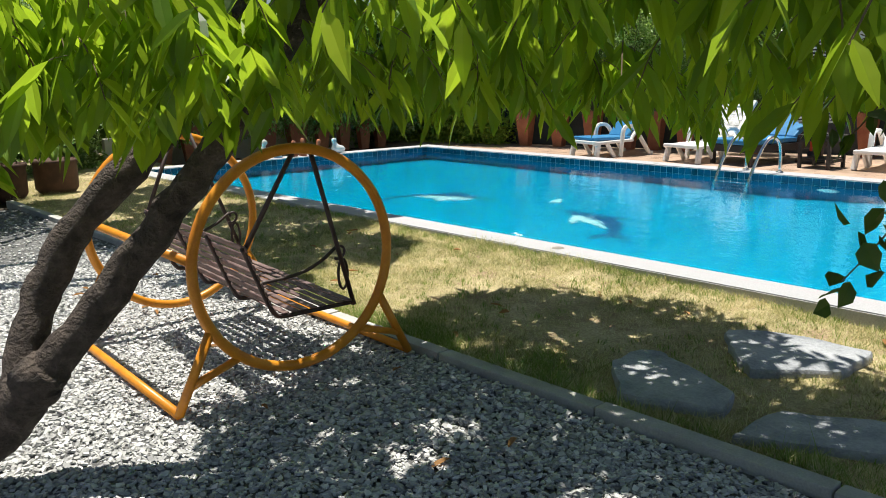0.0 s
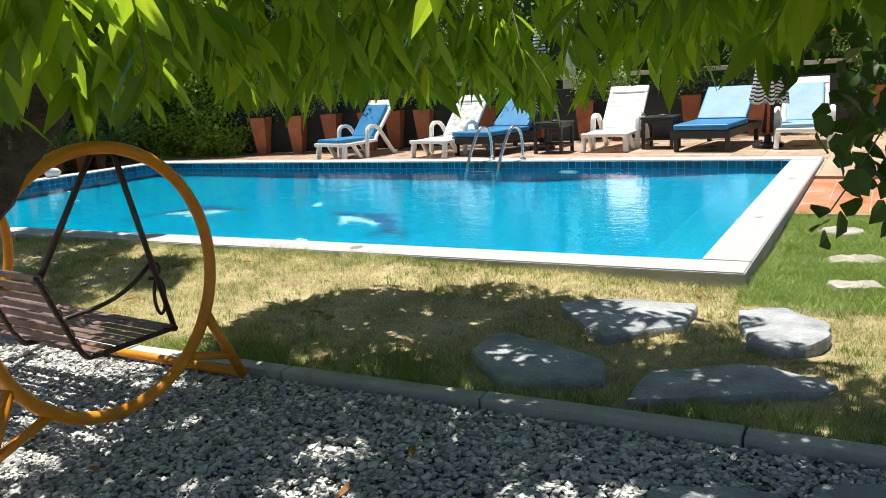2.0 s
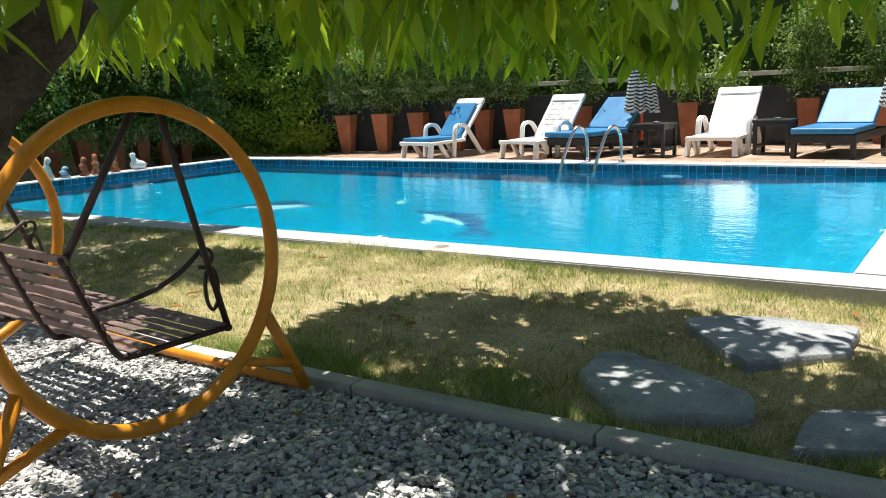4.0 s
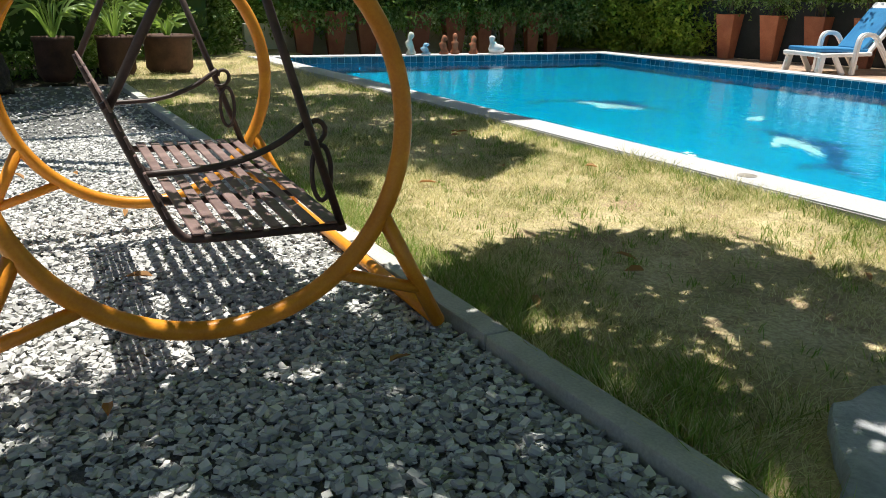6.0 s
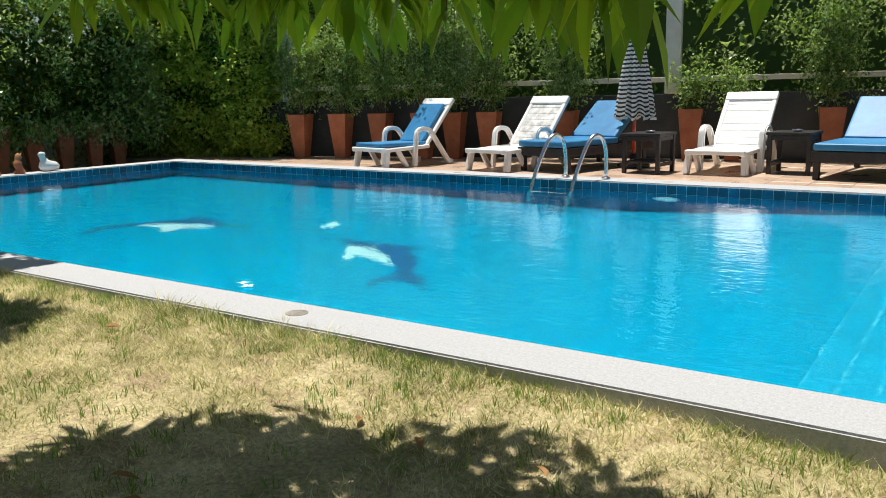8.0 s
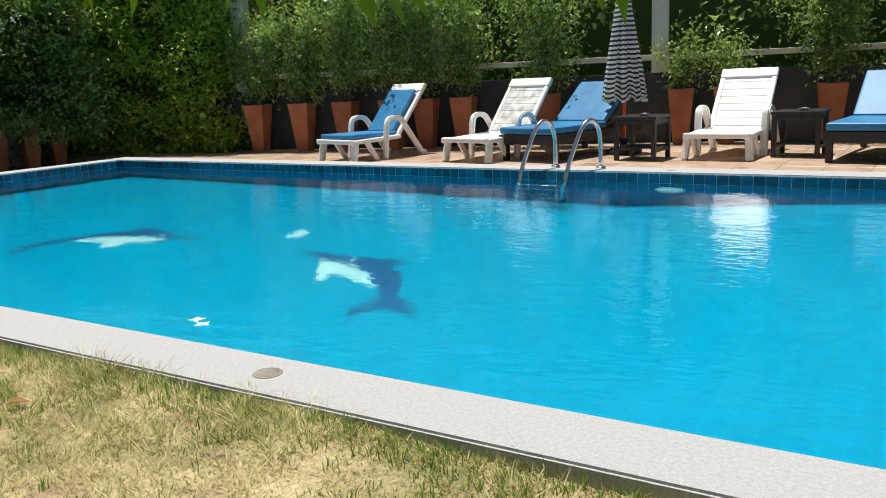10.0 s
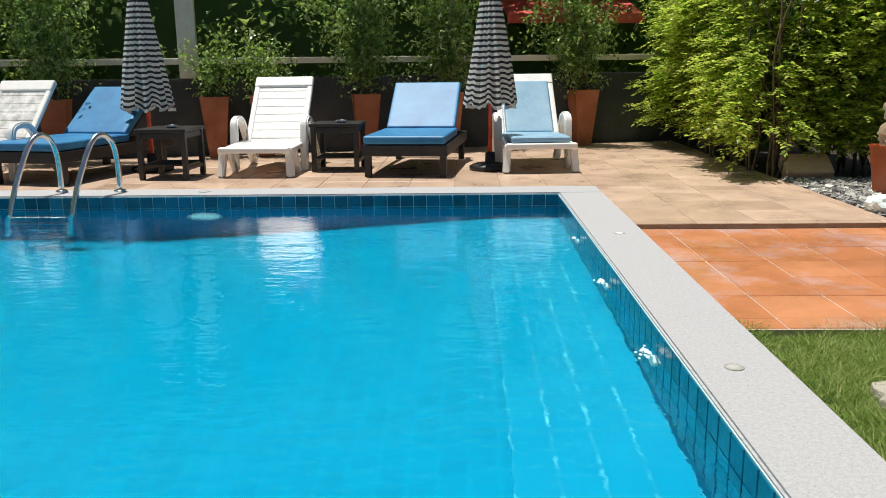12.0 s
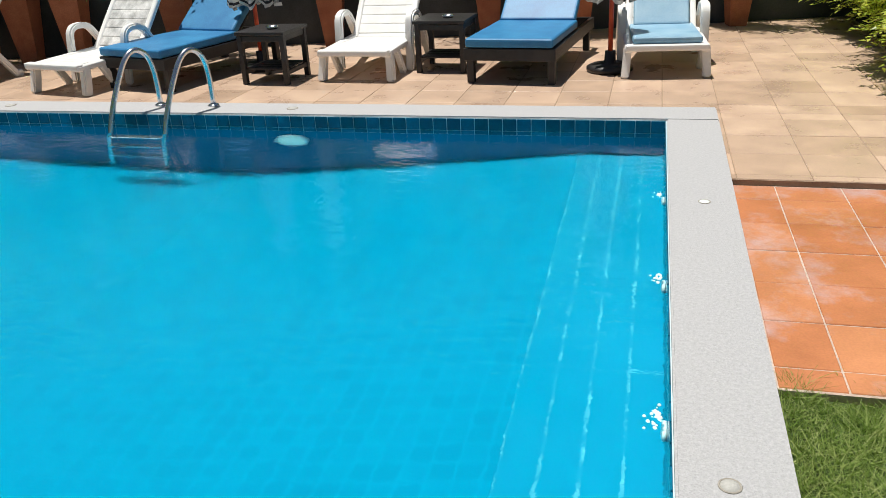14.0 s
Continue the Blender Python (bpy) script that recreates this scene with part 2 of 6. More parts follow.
M = dict(
    pale_mosaic=surface("pale_mosaic", (0.22, 0.42, 0.44), (0.36, 0.55, 0.56), 9.0, 60, 0.3, 0.1),
    pale_joint=surface("pale_joint", (0.40, 0.30, 0.24), (0.56, 0.46, 0.39), 6, 100, 0.9, 0.2),
    coping=surface("washed_grey_coping", (0.37, 0.37, 0.38), (0.48, 0.48, 0.49), 75.0, 180, 0.8, 0.9),
    kerb=surface("concrete_kerb", (0.34, 0.34, 0.32), (0.50, 0.49, 0.46), 5.0, 120, 0.85, 0.4),
    band=surface("glazed_tile", (0.002, 0.085, 0.15), (0.008, 0.15, 0.23), 7.0, 60, 0.15, 0.05, vary=0.18),
    grout=surface("pale_grout", (0.42, 0.62, 0.66), (0.55, 0.72, 0.75), 5.0, 90, 0.8, 0.2),
    bench=bench_material((0.0, 0.205, 0.33), (0.003, 0.225, 0.355), (0.11, 0.44, 0.54)),
    pool=pool_tile_material("pool_tile", (0.0, 0.182, 0.298), (0.0, 0.208, 0.336), (0.0, 0.226, 0.36)),
    dark_tile=surface("navy_mosaic", (0.0, 0.045, 0.13), (0.0, 0.075, 0.20), 9.0, 60, 0.3, 0.1),
    white_tile=surface("white_mosaic", (0.70, 0.80, 0.78), (0.85, 0.92, 0.90), 9.0, 60, 0.3, 0.1),
    water=water_material(),
    lawn=lawn_material(),
    grass=grass_material(),
    green_grass=leaf_material("green_blades", (0.10, 0.18, 0.03), (0.23, 0.32, 0.07), (0.48, 0.51, 0.20), 0.35, 0.55, (0.3, 0.55, 0.05)),
    buff=paving_material("buff_paving", (0.46, 0.325, 0.23), (0.52, 0.375, 0.275), (0.60, 0.435, 0.32), 0.32),
    orange=paving_material("terracotta_paving", (0.45, 0.165, 0.065), (0.49, 0.19, 0.08), (0.53, 0.225, 0.10), 0.4, 0.5),
    joint=surface("grey_joint", (0.26, 0.19, 0.13), (0.36, 0.27, 0.19), 6, 100, 0.9, 0.3),
    gravel=gravel_material("gravel", ((0.30, 0.30, 0.295), (0.50, 0.50, 0.48), (0.74, 0.73, 0.70))),
    pebble=gravel_material("river_pebble", ((0.12, 0.12, 0.12), (0.28, 0.27, 0.25), (0.62, 0.60, 0.55))),
    gravel_bed=surface("gravel_bed", (0.09, 0.09, 0.09), (0.26, 0.26, 0.25), 30, 140, 0.9, 0.9, depth=0.02),
    slate=surface("grey_slate", (0.20, 0.215, 0.235), (0.46, 0.47, 0.48), 5.0, 60, 0.7, 0.9, depth=0.01),
    white_plastic=surface("white_plastic", (0.76, 0.75, 0.72), (0.86, 0.85, 0.83), 7.0, 150, 0.35, 0.05),
    blue_vinyl=surface("blue_vinyl", (0.015, 0.14, 0.33), (0.035, 0.23, 0.45), 4.0, 120, 0.5, 0.15),
    faded_vinyl=surface("faded_vinyl", (0.16, 0.33, 0.48), (0.30, 0.46, 0.58), 4.0, 120, 0.5, 0.15),
    dark_wood=surface("dark_wood", (0.010, 0.009, 0.010), (0.028, 0.024, 0.024), 12, 120, 0.45, 0.3),
    terracotta=surface("terracotta_pot", (0.32, 0.10, 0.045), (0.46, 0.17, 0.08), 5.0, 90, 0.7, 0.3, vary=0.1),
    orange_glaze=surface("orange_glaze", (0.36, 0.07, 0.02), (0.48, 0.11, 0.03), 5.0, 90, 0.3, 0.1),
    yellow_paint=surface("yellow_enamel", (0.66, 0.225, 0.015), (0.80, 0.32, 0.025), 9.0, 130, 0.35, 0.12, local=True),
    brown_iron=surface("brown_iron", (0.035, 0.020, 0.018), (0.085, 0.055, 0.05), 10, 120, 0.5, 0.2, local=True),
    slat_paint=surface("worn_brown_slat", (0.08, 0.045, 0.042), (0.27, 0.18, 0.165), 6, 90, 0.55, 0.2, local=True),
    steel=surface("brushed_steel", (0.55, 0.56, 0.57), (0.75, 0.76, 0.77), 9, 200, 0.22, 0.05, metal=1.0),
    red_pole=surface("red_pole", (0.45, 0.05, 0.02), (0.60, 0.09, 0.03), 9, 100, 0.4, 0.1),
    wall=surface("dark_grey_wall", (0.035, 0.042, 0.045), (0.065, 0.072, 0.075), 3.0, 60, 0.85, 0.3),
    cream=surface("cream_paint", (0.62, 0.58, 0.48), (0.76, 0.73, 0.64), 4.0, 70, 0.6, 0.15),
    bark=surface("grey_brown_bark", (0.035, 0.026, 0.020), (0.13, 0.10, 0.08), 14, 55, 0.9, 1.0, depth=0.03),
    lamp_lens=surface("lamp_lens", (0.70, 0.82, 0.78), (0.82, 0.90, 0.86), 9.0, 60, 0.3, 0.1),
    pale_slab=surface("pale_slab", (0.26, 0.24, 0.19), (0.46, 0.43, 0.36), 8, 80, 0.85, 0.6, depth=0.01),
    pale_clay=surface("pale_clay", (0.50, 0.33, 0.23), (0.66, 0.47, 0.35), 6, 90, 0.85, 0.4),
    stem=surface("brown_stem", (0.11, 0.075, 0.05), (0.25, 0.18, 0.12), 12, 60, 0.85, 0.5),
    twig=surface("twig", (0.10, 0.07, 0.04), (0.22, 0.16, 0.10), 12, 60, 0.8, 0.4),
    green_soil=surface("mossy_soil", (0.035, 0.06, 0.012), (0.09, 0.14, 0.03), 9, 70, 0.95, 0.8, depth=0.02),
    dark_clay=surface("dark_clay", (0.05, 0.026, 0.018), (0.12, 0.06, 0.04), 6, 80, 0.8, 0.3),
    scuffed=surface("scuffed_plastic", (0.30, 0.30, 0.29), (0.84, 0.83, 0.81), 9.0, 60, 0.5, 0.2),
    soil=surface("dark_soil", (0.03, 0.022, 0.015), (0.08, 0.06, 0.04), 12, 80, 0.95, 0.8, depth=0.02),
    pale_float=surface("pale_float", (0.30, 0.48, 0.40), (0.42, 0.60, 0.50), 8, 80, 0.4, 0.05),
    stone=surface("pale_grey_stone", (0.22, 0.20, 0.17), (0.42, 0.39, 0.34), 6, 70, 0.85, 0.6, depth=0.01),
    awning=surface("red_awning", (0.50, 0.05, 0.04), (0.66, 0.10, 0.07), 4, 80, 0.6, 0.1),
    stripes=stripe_material(),
    canopy=leaf_material("long_leaf", (0.012, 0.042, 0.006), (0.10, 0.20, 0.013), (0.46, 0.57, 0.03), 0.58, 0.28, (0.60, 0.84, 0.045)),
    hedge=leaf_material("hedge_leaf", (0.04, 0.10, 0.03), (0.19, 0.32, 0.11), (0.56, 0.66, 0.32), 0.45, 0.24),
    glossy=leaf_material("glossy_hedge_leaf", (0.05, 0.12, 0.03), (0.22, 0.36, 0.11), (0.52, 0.62, 0.30), 0.42, 0.2),
    conifer=leaf_material("yellow_hedge_leaf", (0.06, 0.14, 0.02), (0.38, 0.54, 0.09), (0.80, 0.86, 0.18), 0.5, 0.4),
    bright=leaf_material("bright_hedge_leaf", (0.08, 0.17, 0.03), (0.44, 0.56, 0.10), (0.88, 0.88, 0.20), 0.62, 0.26),
    # the heart shrub's own dark green; also colours the painted shade inside hedges
    dark_leaf_and_shade=leaf_material("heart_leaf_and_hedge_shade", (0.02, 0.05, 0.012), (0.03, 0.075, 0.015), (0.06, 0.12, 0.02), 0.2, 0.45),
    straw=leaf_material("dry_leaf", (0.74, 0.63, 0.46), (0.86, 0.79, 0.66), (0.92, 0.88, 0.80), 0.2, 0.7, (0.7, 0.55, 0.3)),
    fallen=leaf_material("fallen_leaf", (0.20, 0.09, 0.03), (0.34, 0.17, 0.06), (0.50, 0.30, 0.12), 0.2, 0.7, (0.4, 0.2, 0.05)),
    fresh=leaf_material("fresh_leaf", (0.20, 0.28, 0.03), (0.34, 0.40, 0.05), (0.50, 0.52, 0.10), 0.4, 0.4),
)


lens_bsdf = M["lamp_lens"].node_tree.nodes["Principled BSDF"]
lens_bsdf.inputs["Emission Color"].default_value = (0.55, 0.95, 0.85, 1)
lens_bsdf.inputs["Emission Strength"].default_value = 0.3


# ---- building blocks ----
def mesh_of(name, verts, faces, material, smooth=False):
    data = bpy.data.meshes.new(name)
    data.from_pydata([tuple(v) for v in verts], [], [tuple(f) for f in faces])
    data.materials.append(material)
    if smooth:
        data.shade_smooth()
    data.update()
    return data


def part(name, data, parent=None, label="", m=None):
    """One mesh object, under a thing or a part where one is given."""
    ob = new(name, data)
    if parent:
        ob.parent = parent
    if m is not None:
        ob.matrix_basis = m
    return tagged(ob, label)


def thing(name, label, category, m=None, group="", kind=""):
    """An Empty at a thing's base."""
    ob = new(name)
    ob.empty_display_size = 0.1
    if m is not None:
        ob.matrix_basis = m
    return tagged(ob, label, category, group, kind)


def boxes(specs, name, material, bevel=0.0, segments=2):
    """A mesh of boxes (centre, size, turn in degrees), bevelled."""
    bm = bmesh.new()
    for centre, size, *turn in specs:
        made = bmesh.ops.create_cube(bm, size=1.0)["verts"]
        m = pose(*centre, *(turn[0] if turn else (0, 0, 0))) @ Matrix.Diagonal((*size, 1))
        bmesh.ops.transform(bm, matrix=m, verts=made)
    if bevel:
        bmesh.ops.bevel(bm, geom=bm.edges[:], offset=bevel, segments=segments, affect="EDGES", profile=0.6)
    data = bpy.data.meshes.new(name)
    bm.to_mesh(data)
    bm.free()
    data.materials.append(material)
    return data


def tube(points, radius, name, material, sides=10, closed=False):
    """A round bar along a line of points; radius one number or one for each point."""
    pts = [Vector(p) for p in points]
    n = len(pts)
    radii = radius if isinstance(radius, (list, tuple)) else [radius] * n
    verts, faces = [], []
    side = None
    for k, p in enumerate(pts):
        before, after = pts[(k - 1) % n if closed else max(k - 1, 0)], pts[(k + 1) % n if closed else min(k + 1, n - 1)]
        ahead = (after - before).normalized()
        if side is None:
            side = ahead.orthogonal().normalized()
        side = (side - ahead * side.dot(ahead)).normalized()
        other = ahead.cross(side)
        for a in range(sides):
            w = 2 * math.pi * a / sides
            verts.append(p + (side * math.cos(w) + other * math.sin(w)) * radii[k])
    for k in range(n if closed else n - 1):
        for a in range(sides):
            b, l = (a + 1) % sides, (k + 1) % n
            faces.append((k * sides + a, k * sides + b, l * sides + b, l * sides + a))
    if not closed:
        faces.append(tuple(range(sides - 1, -1, -1)))
        faces.append(tuple((n - 1) * sides + a for a in range(sides)))
    return mesh_of(name, verts, faces, material, True)


def smooth_line(points, steps=6):
    """A Catmull-Rom line through points."""
    pts = [Vector(p) for p in points]
    pts = [2 * pts[0] - pts[1], *pts, 2 * pts[-1] - pts[-2]]
    out = []
    for a, b, c, d in zip(pts, pts[1:], pts[2:], pts[3:]):
        for k in range(steps):
            t = k / steps
            out.append(0.5 * (2 * b + (c - a) * t + (2 * a - 5 * b + 4 * c - d) * t * t + (3 * b - a - 3 * c + d) * t ** 3))
    return [*out, pts[-2]]


def lathe(profile, name, material, sides=20, squash=None, smooth=True):
    """A turned shape from (radius, height) pairs."""
    verts, faces = [], []
    for r, z in profile:
        for a in range(sides):
            w = 2 * math.pi * (a + 0.5) / sides
            verts.append((r * math.cos(w), r * math.sin(w), z))
    for k in range(len(profile) - 1):
        for a in range(sides):
            b = (a + 1) % sides
            faces.append((k * sides + a, k * sides + b, (k + 1) * sides + b, (k + 1) * sides + a))
    faces.append(tuple(range(sides - 1, -1, -1)))
    faces.append(tuple((len(profile) - 1) * sides + a for a in range(sides)))
    return mesh_of(name, verts, faces, material, smooth)


def leaves(name, places, ways, ups, lengths, widths, material, fold=0.25, droop=0.2, fine=False):
    """Many leaves in one mesh: each a pointed blade of four triangles, folded along its rib."""
    places, ways, ups = (np.asarray(a, float) for a in (places, ways, ups))
    ways = ways / np.linalg.norm(ways, axis=1, keepdims=True)
    sides = np.cross(ways, ups)
    sides /= np.linalg.norm(sides, axis=1, keepdims=True) + 1e-9
    normal = np.cross(sides, ways)
    ln, wd = np.asarray(lengths)[:, None], np.asarray(widths)[:, None]
    if fine:
        def at(f, across, lift):
            return places + ways * ln * f - normal * (ln * droop * f * f - wd * lift) + sides * wd * across

        verts = np.stack([places, at(0.24, 0.40, fold), at(0.26, 0, 0), at(0.24, -0.40, fold), at(0.60, 0.44, fold), at(0.62, 0, 0), at(0.60, -0.44, fold), at(1.0, 0, 0)], 1).reshape(-1, 3)
        base = np.arange(len(places))[:, None] * 8
        tris = np.concatenate([base + k for k in ((0, 2, 1), (0, 3, 2), (1, 2, 5), (1, 5, 4), (2, 3, 6), (2, 6, 5), (4, 5, 7), (5, 6, 7))], 1).reshape(-1, 3)
        return mesh_of(name, verts.tolist(), tris.tolist(), material)
    rib1 = places + ways * ln * 0.42 + normal * wd * 0.1
    tip = places + ways * ln - normal * ln * droop
    left = places + ways * ln * 0.42 + sides * wd * 0.5 + normal * wd * fold
    right = places + ways * ln * 0.42 - sides * wd * 0.5 + normal * wd * fold
    verts = np.stack([places, left, tip, right, rib1], 1).reshape(-1, 3)
    n = len(places)
    base = np.arange(n)[:, None] * 5
    tris = np.concatenate([base + (0, 4, 1), base + (1, 4, 2), base + (0, 3, 4), base + (3, 2, 4)], 1).reshape(-1, 3)
    data = bpy.data.meshes.new(name)
    data.from_pydata(verts.tolist(), [], tris.tolist())
    data.materials.append(material)
    data.update()
    return data


def crown(name, rng, count, inside, material, length=(0.03, 0.06), wide=0.45, spread=0.8):
    """Leaves at the points that inside(count) gives, turned outwards and up by chance."""
    where, out = inside(count)
    ways = out * spread + rng.normal(0, 0.6, (count, 3)) + (0, 0, 0.15)
    ups = rng.normal(0, 0.4, (count, 3)) + (0, 0, 1.0)
    ln = rng.uniform(*length, count)
    return leaves(name, where, ways, ups, ln, ln * wide, material)


# ---- setting ----
X0, X1, Y0, SKEW = -10.86, -10.40, -5.085, 0.02   # the pool's inner edge: x from X0 (near) or X1 (far) to 0, y from near_y(x) to 0
COPE, WATER, DEEP = 0.33, -0.100, -1.25
LAWN = -0.10
KERB = ((-9.0, -7.55), (4.2, -7.22))   # line of the kerb between gravel and lawn


def kerb_y(x):
    (a, b), (c, d) = KERB
    return b + (d - b) * (x - a) / (c - a)


def slab(name, x0, x1, y0, y1, z0, z1, material, label, category="", bevel=0.008):
    data = boxes([(((x0 + x1) / 2, (y0 + y1) / 2, (z0 + z1) / 2), (x1 - x0, y1 - y0, z1 - z0))], name, material, bevel)
    return tagged(new(name, data), label, category or name, kind="structure")


def near_y(x):
    """The near edge, a little out of square."""
    return Y0 + SKEW * x


def build_ground():
    xs = [-400, X0 - 0.2, 0.2, 400]
    ys = [-400, Y0 - 0.45, 0.2, 400]
    verts = [(x, near_y(min(0.2, max(X0 - 0.2, x))) - 0.15 if k == 1 else y, -0.16) for k, y in enumerate(ys) for x in xs]
    faces = [(r * 4 + c, r * 4 + c + 1, r * 4 + c + 5, r * 4 + c + 4) for r in range(3) for c in range(3) if (r, c) != (1, 1)]
    tagged(new("ground", mesh_of("ground", verts, faces, M["soil"])), "dark bare soil under the whole garden", "ground", kind="structure")


def lawn_height(x, y):
    rise = min(1.0, max(0.0, (y + 6.4) / 0.9)) * min(1.0, max(0.0, (0.1 - x) / 2.2))
    return LAWN + 0.065 * rise + 0.022 * noise.noise((x * 0.9, y * 0.9, 3.1)) + 0.010 * noise.noise((x * 4, y * 4, 7.7))


def sheet(name, x0, x1, y0, y1, step, height, keep, material, label):
    nx, ny = int((x1 - x0) / step) + 1, int((y1 - y0) / step) + 1
    verts = [(x0 + i * step, y0 + j * step, height(x0 + i * step, y0 + j * step)) for j in range(ny) for i in range(nx)]
    faces = [(j * nx + i, j * nx + i + 1, (j + 1) * nx + i + 1, (j + 1) * nx + i) for j in range(ny - 1) for i in range(nx - 1)
             if keep(x0 + (i + 0.5) * step, y0 + (j + 0.5) * step)]
    return tagged(new(name, mesh_of(name, verts, faces, material, True)), label, name, kind="structure")


def on_lawn(x, y):
    if y < kerb_y(x) + 0.055:
        return False
    if X0 - COPE < x < COPE and y > near_y(x) - COPE + 0.06:
        return False
    if x > 0.2:
        return y < -3.02
    return x > -15 and y < -4.6


def prism(name, corners, z0, z1, material, label, category, bevel=0.0):
    n = len(corners)
    verts = [(x, y, z) for z in (z0, z1) for x, y in corners]
    faces = [tuple(range(n - 1, -1, -1)), tuple(range(n, 2 * n))] + [(k, (k + 1) % n, n + (k + 1) % n, n + k) for k in range(n)]
    data = mesh_of(name, verts, faces, material)
    if bevel:
        bm = bmesh.new()
        bm.from_mesh(data)
        bmesh.ops.bevel(bm, geom=bm.edges[:], offset=bevel, segments=2, affect="EDGES")
        bm.to_mesh(data)
        bm.free()
    return tagged(new(name, data), label, category, kind="structure")


def build_pool():
    t, w, v, e, n, s = 0.2, X0, X1, 0.0, 0.0, near_y
    wall = "blue tiled pool wall under water"
    prism("pool_floor", [(w, s(w)), (e, s(e)), (e, n), (v, n)], DEEP - 0.2, DEEP, M["pool"], "turquoise tiled pool floor under water", "pool")
    walls = {}
    for name, corners in (("north", [(v - t, n), (e + t, n), (e + t, n + t), (v - t, n + t)]), ("south", [(w - t, s(w) - t), (e + t, s(e) - t), (e + t, s(e)), (w - t, s(w))]),
                          ("west", [(w - t, s(w)), (w, s(w)), (v, n), (v - t, n)]), ("east", [(e, s(e)), (e + t, s(e)), (e + t, n), (e, n)])):
        walls[name] = prism("pool_wall_" + name, corners, DEEP - 0.2, -0.152, M["pool"], wall, "pool")
    near, far = s(0) + 0.01, -0.004
    for name, ring, material, label in (("pool_bench", [(-0.56, DEEP + 0.002), (-0.004, DEEP + 0.002), (-0.004, -0.55), (-0.56, -0.55)], "bench", "turquoise tiled bench under water along the pool's end"),
                                        ("pool_slope", [(-3.1, DEEP + 0.003), (-0.561, DEEP + 0.003), (-0.561, -0.552), (-0.60, -0.562)], "pool", "turquoise tiled floor sloping up to the bench under water")):
        verts = [(x, y, z) for y in (near, far) for x, z in ring]
        faces = [(0, 1, 2, 3), (7, 6, 5, 4)] + [(4 + k, 4 + (k + 1) % 4, (k + 1) % 4, k) for k in range(4)]
        tagged(new(name, mesh_of(name, verts, faces, M[material])), label, "pool", kind="structure")
    data = mesh_of("water", [(w, s(w), WATER), (e, s(e), WATER), (e, n, WATER), (v, n, WATER)], [(0, 1, 2, 3)], M["water"])
    water = tagged(new("water", data), "clear rippled swimming pool water", "water", kind="structure")
    water.visible_shadow = False
    c = COPE
    cope = "grey washed-concrete coping round the pool"
    prism("coping_north", [(v - c, n), (e + c, n), (e + c, n + c), (v - c, n + c)], -0.15, 0.0, M["coping"], cope, "coping", 0.008)
    prism("coping_south", [(w - c, s(w) - c + 0.04), (e + 0.30, s(e) - c + 0.04), (e + 0.30, s(e)), (w - c, s(w))], -0.15, 0.0, M["coping"], cope, "coping", 0.008)
    prism("coping_west", [(w - c, s(w)), (w, s(w)), (v, n), (v - c, n)], -0.15, 0.0, M["coping"], cope, "coping", 0.008)
    prism("coping_east", [(e, s(e)), (e + 0.30, s(e)), (e + c, n), (e, n)], -0.15, 0.0, M["coping"], cope, "coping", 0.008)
    return walls


def build_terrace():
    beds = {}
    beds["terrace"] = slab("terrace", X0 - 2.5, 2.0, COPE + 0.002, 9.0, -0.16, -0.0445, M["joint"], "mortar bed of the paved terrace", "terrace", 0)
    beds["terrace_corner"] = slab("terrace_corner", COPE + 0.002, 2.0, -1.06, COPE, -0.16, -0.0445, M["joint"], "mortar bed of the paved terrace", "terrace", 0)
    beds["patio"] = slab("patio", COPE + 0.002, 6.5, -3.04, -1.064, -0.16, -0.0755, M["pale_joint"], "pale mortar bed of the terracotta patio", "patio", 0)
    return beds


def build_wall():
    """The low grey wall behind the terrace, its cream rail and posts."""
    a, b = Vector((-10.2, 1.75, 0)), Vector((2.6, 4.85, 0))
    way = (b - a).normalized()
    turn = math.degrees(math.atan2(way.y, way.x))
    mid, long = (a + b) / 2, (b - a).length
    tagged(new("wall_north", boxes([((mid.x, mid.y, 0.36), (long, 0.14, 0.96), (0, 0, turn))], "wall_north", M["wall"], 0.01)),
           "low dark grey garden wall behind the potted shrubs", "wall", kind="structure")
    fence = thing("fence", "cream timber rail fence on a low grey wall", "fence", pose(a.x, a.y, 0.84, 0, 0, turn))
    for z, h in ((0.19, 0.07),):
        part("rail", boxes([((long / 2, 0, z), (long, 0.09, h))], "rail", M["cream"], 0.006), fence)
    for k in range(5):
        d = 0.48 + k * 3.03
        part("post", boxes([((d, 0, 0.66), (0.2, 0.2, 1.32)), ((d, 0, 1.35), (0.27, 0.27, 0.06)), ((d, 0, 1.40), (0.2, 0.2, 0.05))], "post", M["cream"], 0.008), fence)
    return a, way


build_ground()
def lush(x, y):
    return x > 0.38 + 0.2 * noise.noise((x * 2, y * 2, 9)) and y > -5.65 + 0.3 * noise.noise((x * 2, y * 2, 2))


sheet("lawn", -15, 7, -9.2, -2.9, 0.11, lawn_height, lambda x, y: on_lawn(x, y) and not lush(x, y), M["lawn"], "patchy dry lawn with bare straw-coloured spots")
sheet("green_lawn", -0.37, 7, -9.2, -2.9, 0.11, lawn_height, lambda x, y: on_lawn(x, y) and lush(x, y), M["green_soil"], "lush green lawn beside the pool's end")
sheet("gravel_bed", -9, 7, -13.5, -6.8, 0.25, lambda x, y: -0.118 + 0.01 * noise.noise((x, y, 1)), lambda x, y: y < kerb_y(x) + 0.1, M["gravel_bed"], "bed of loose grey gravel")
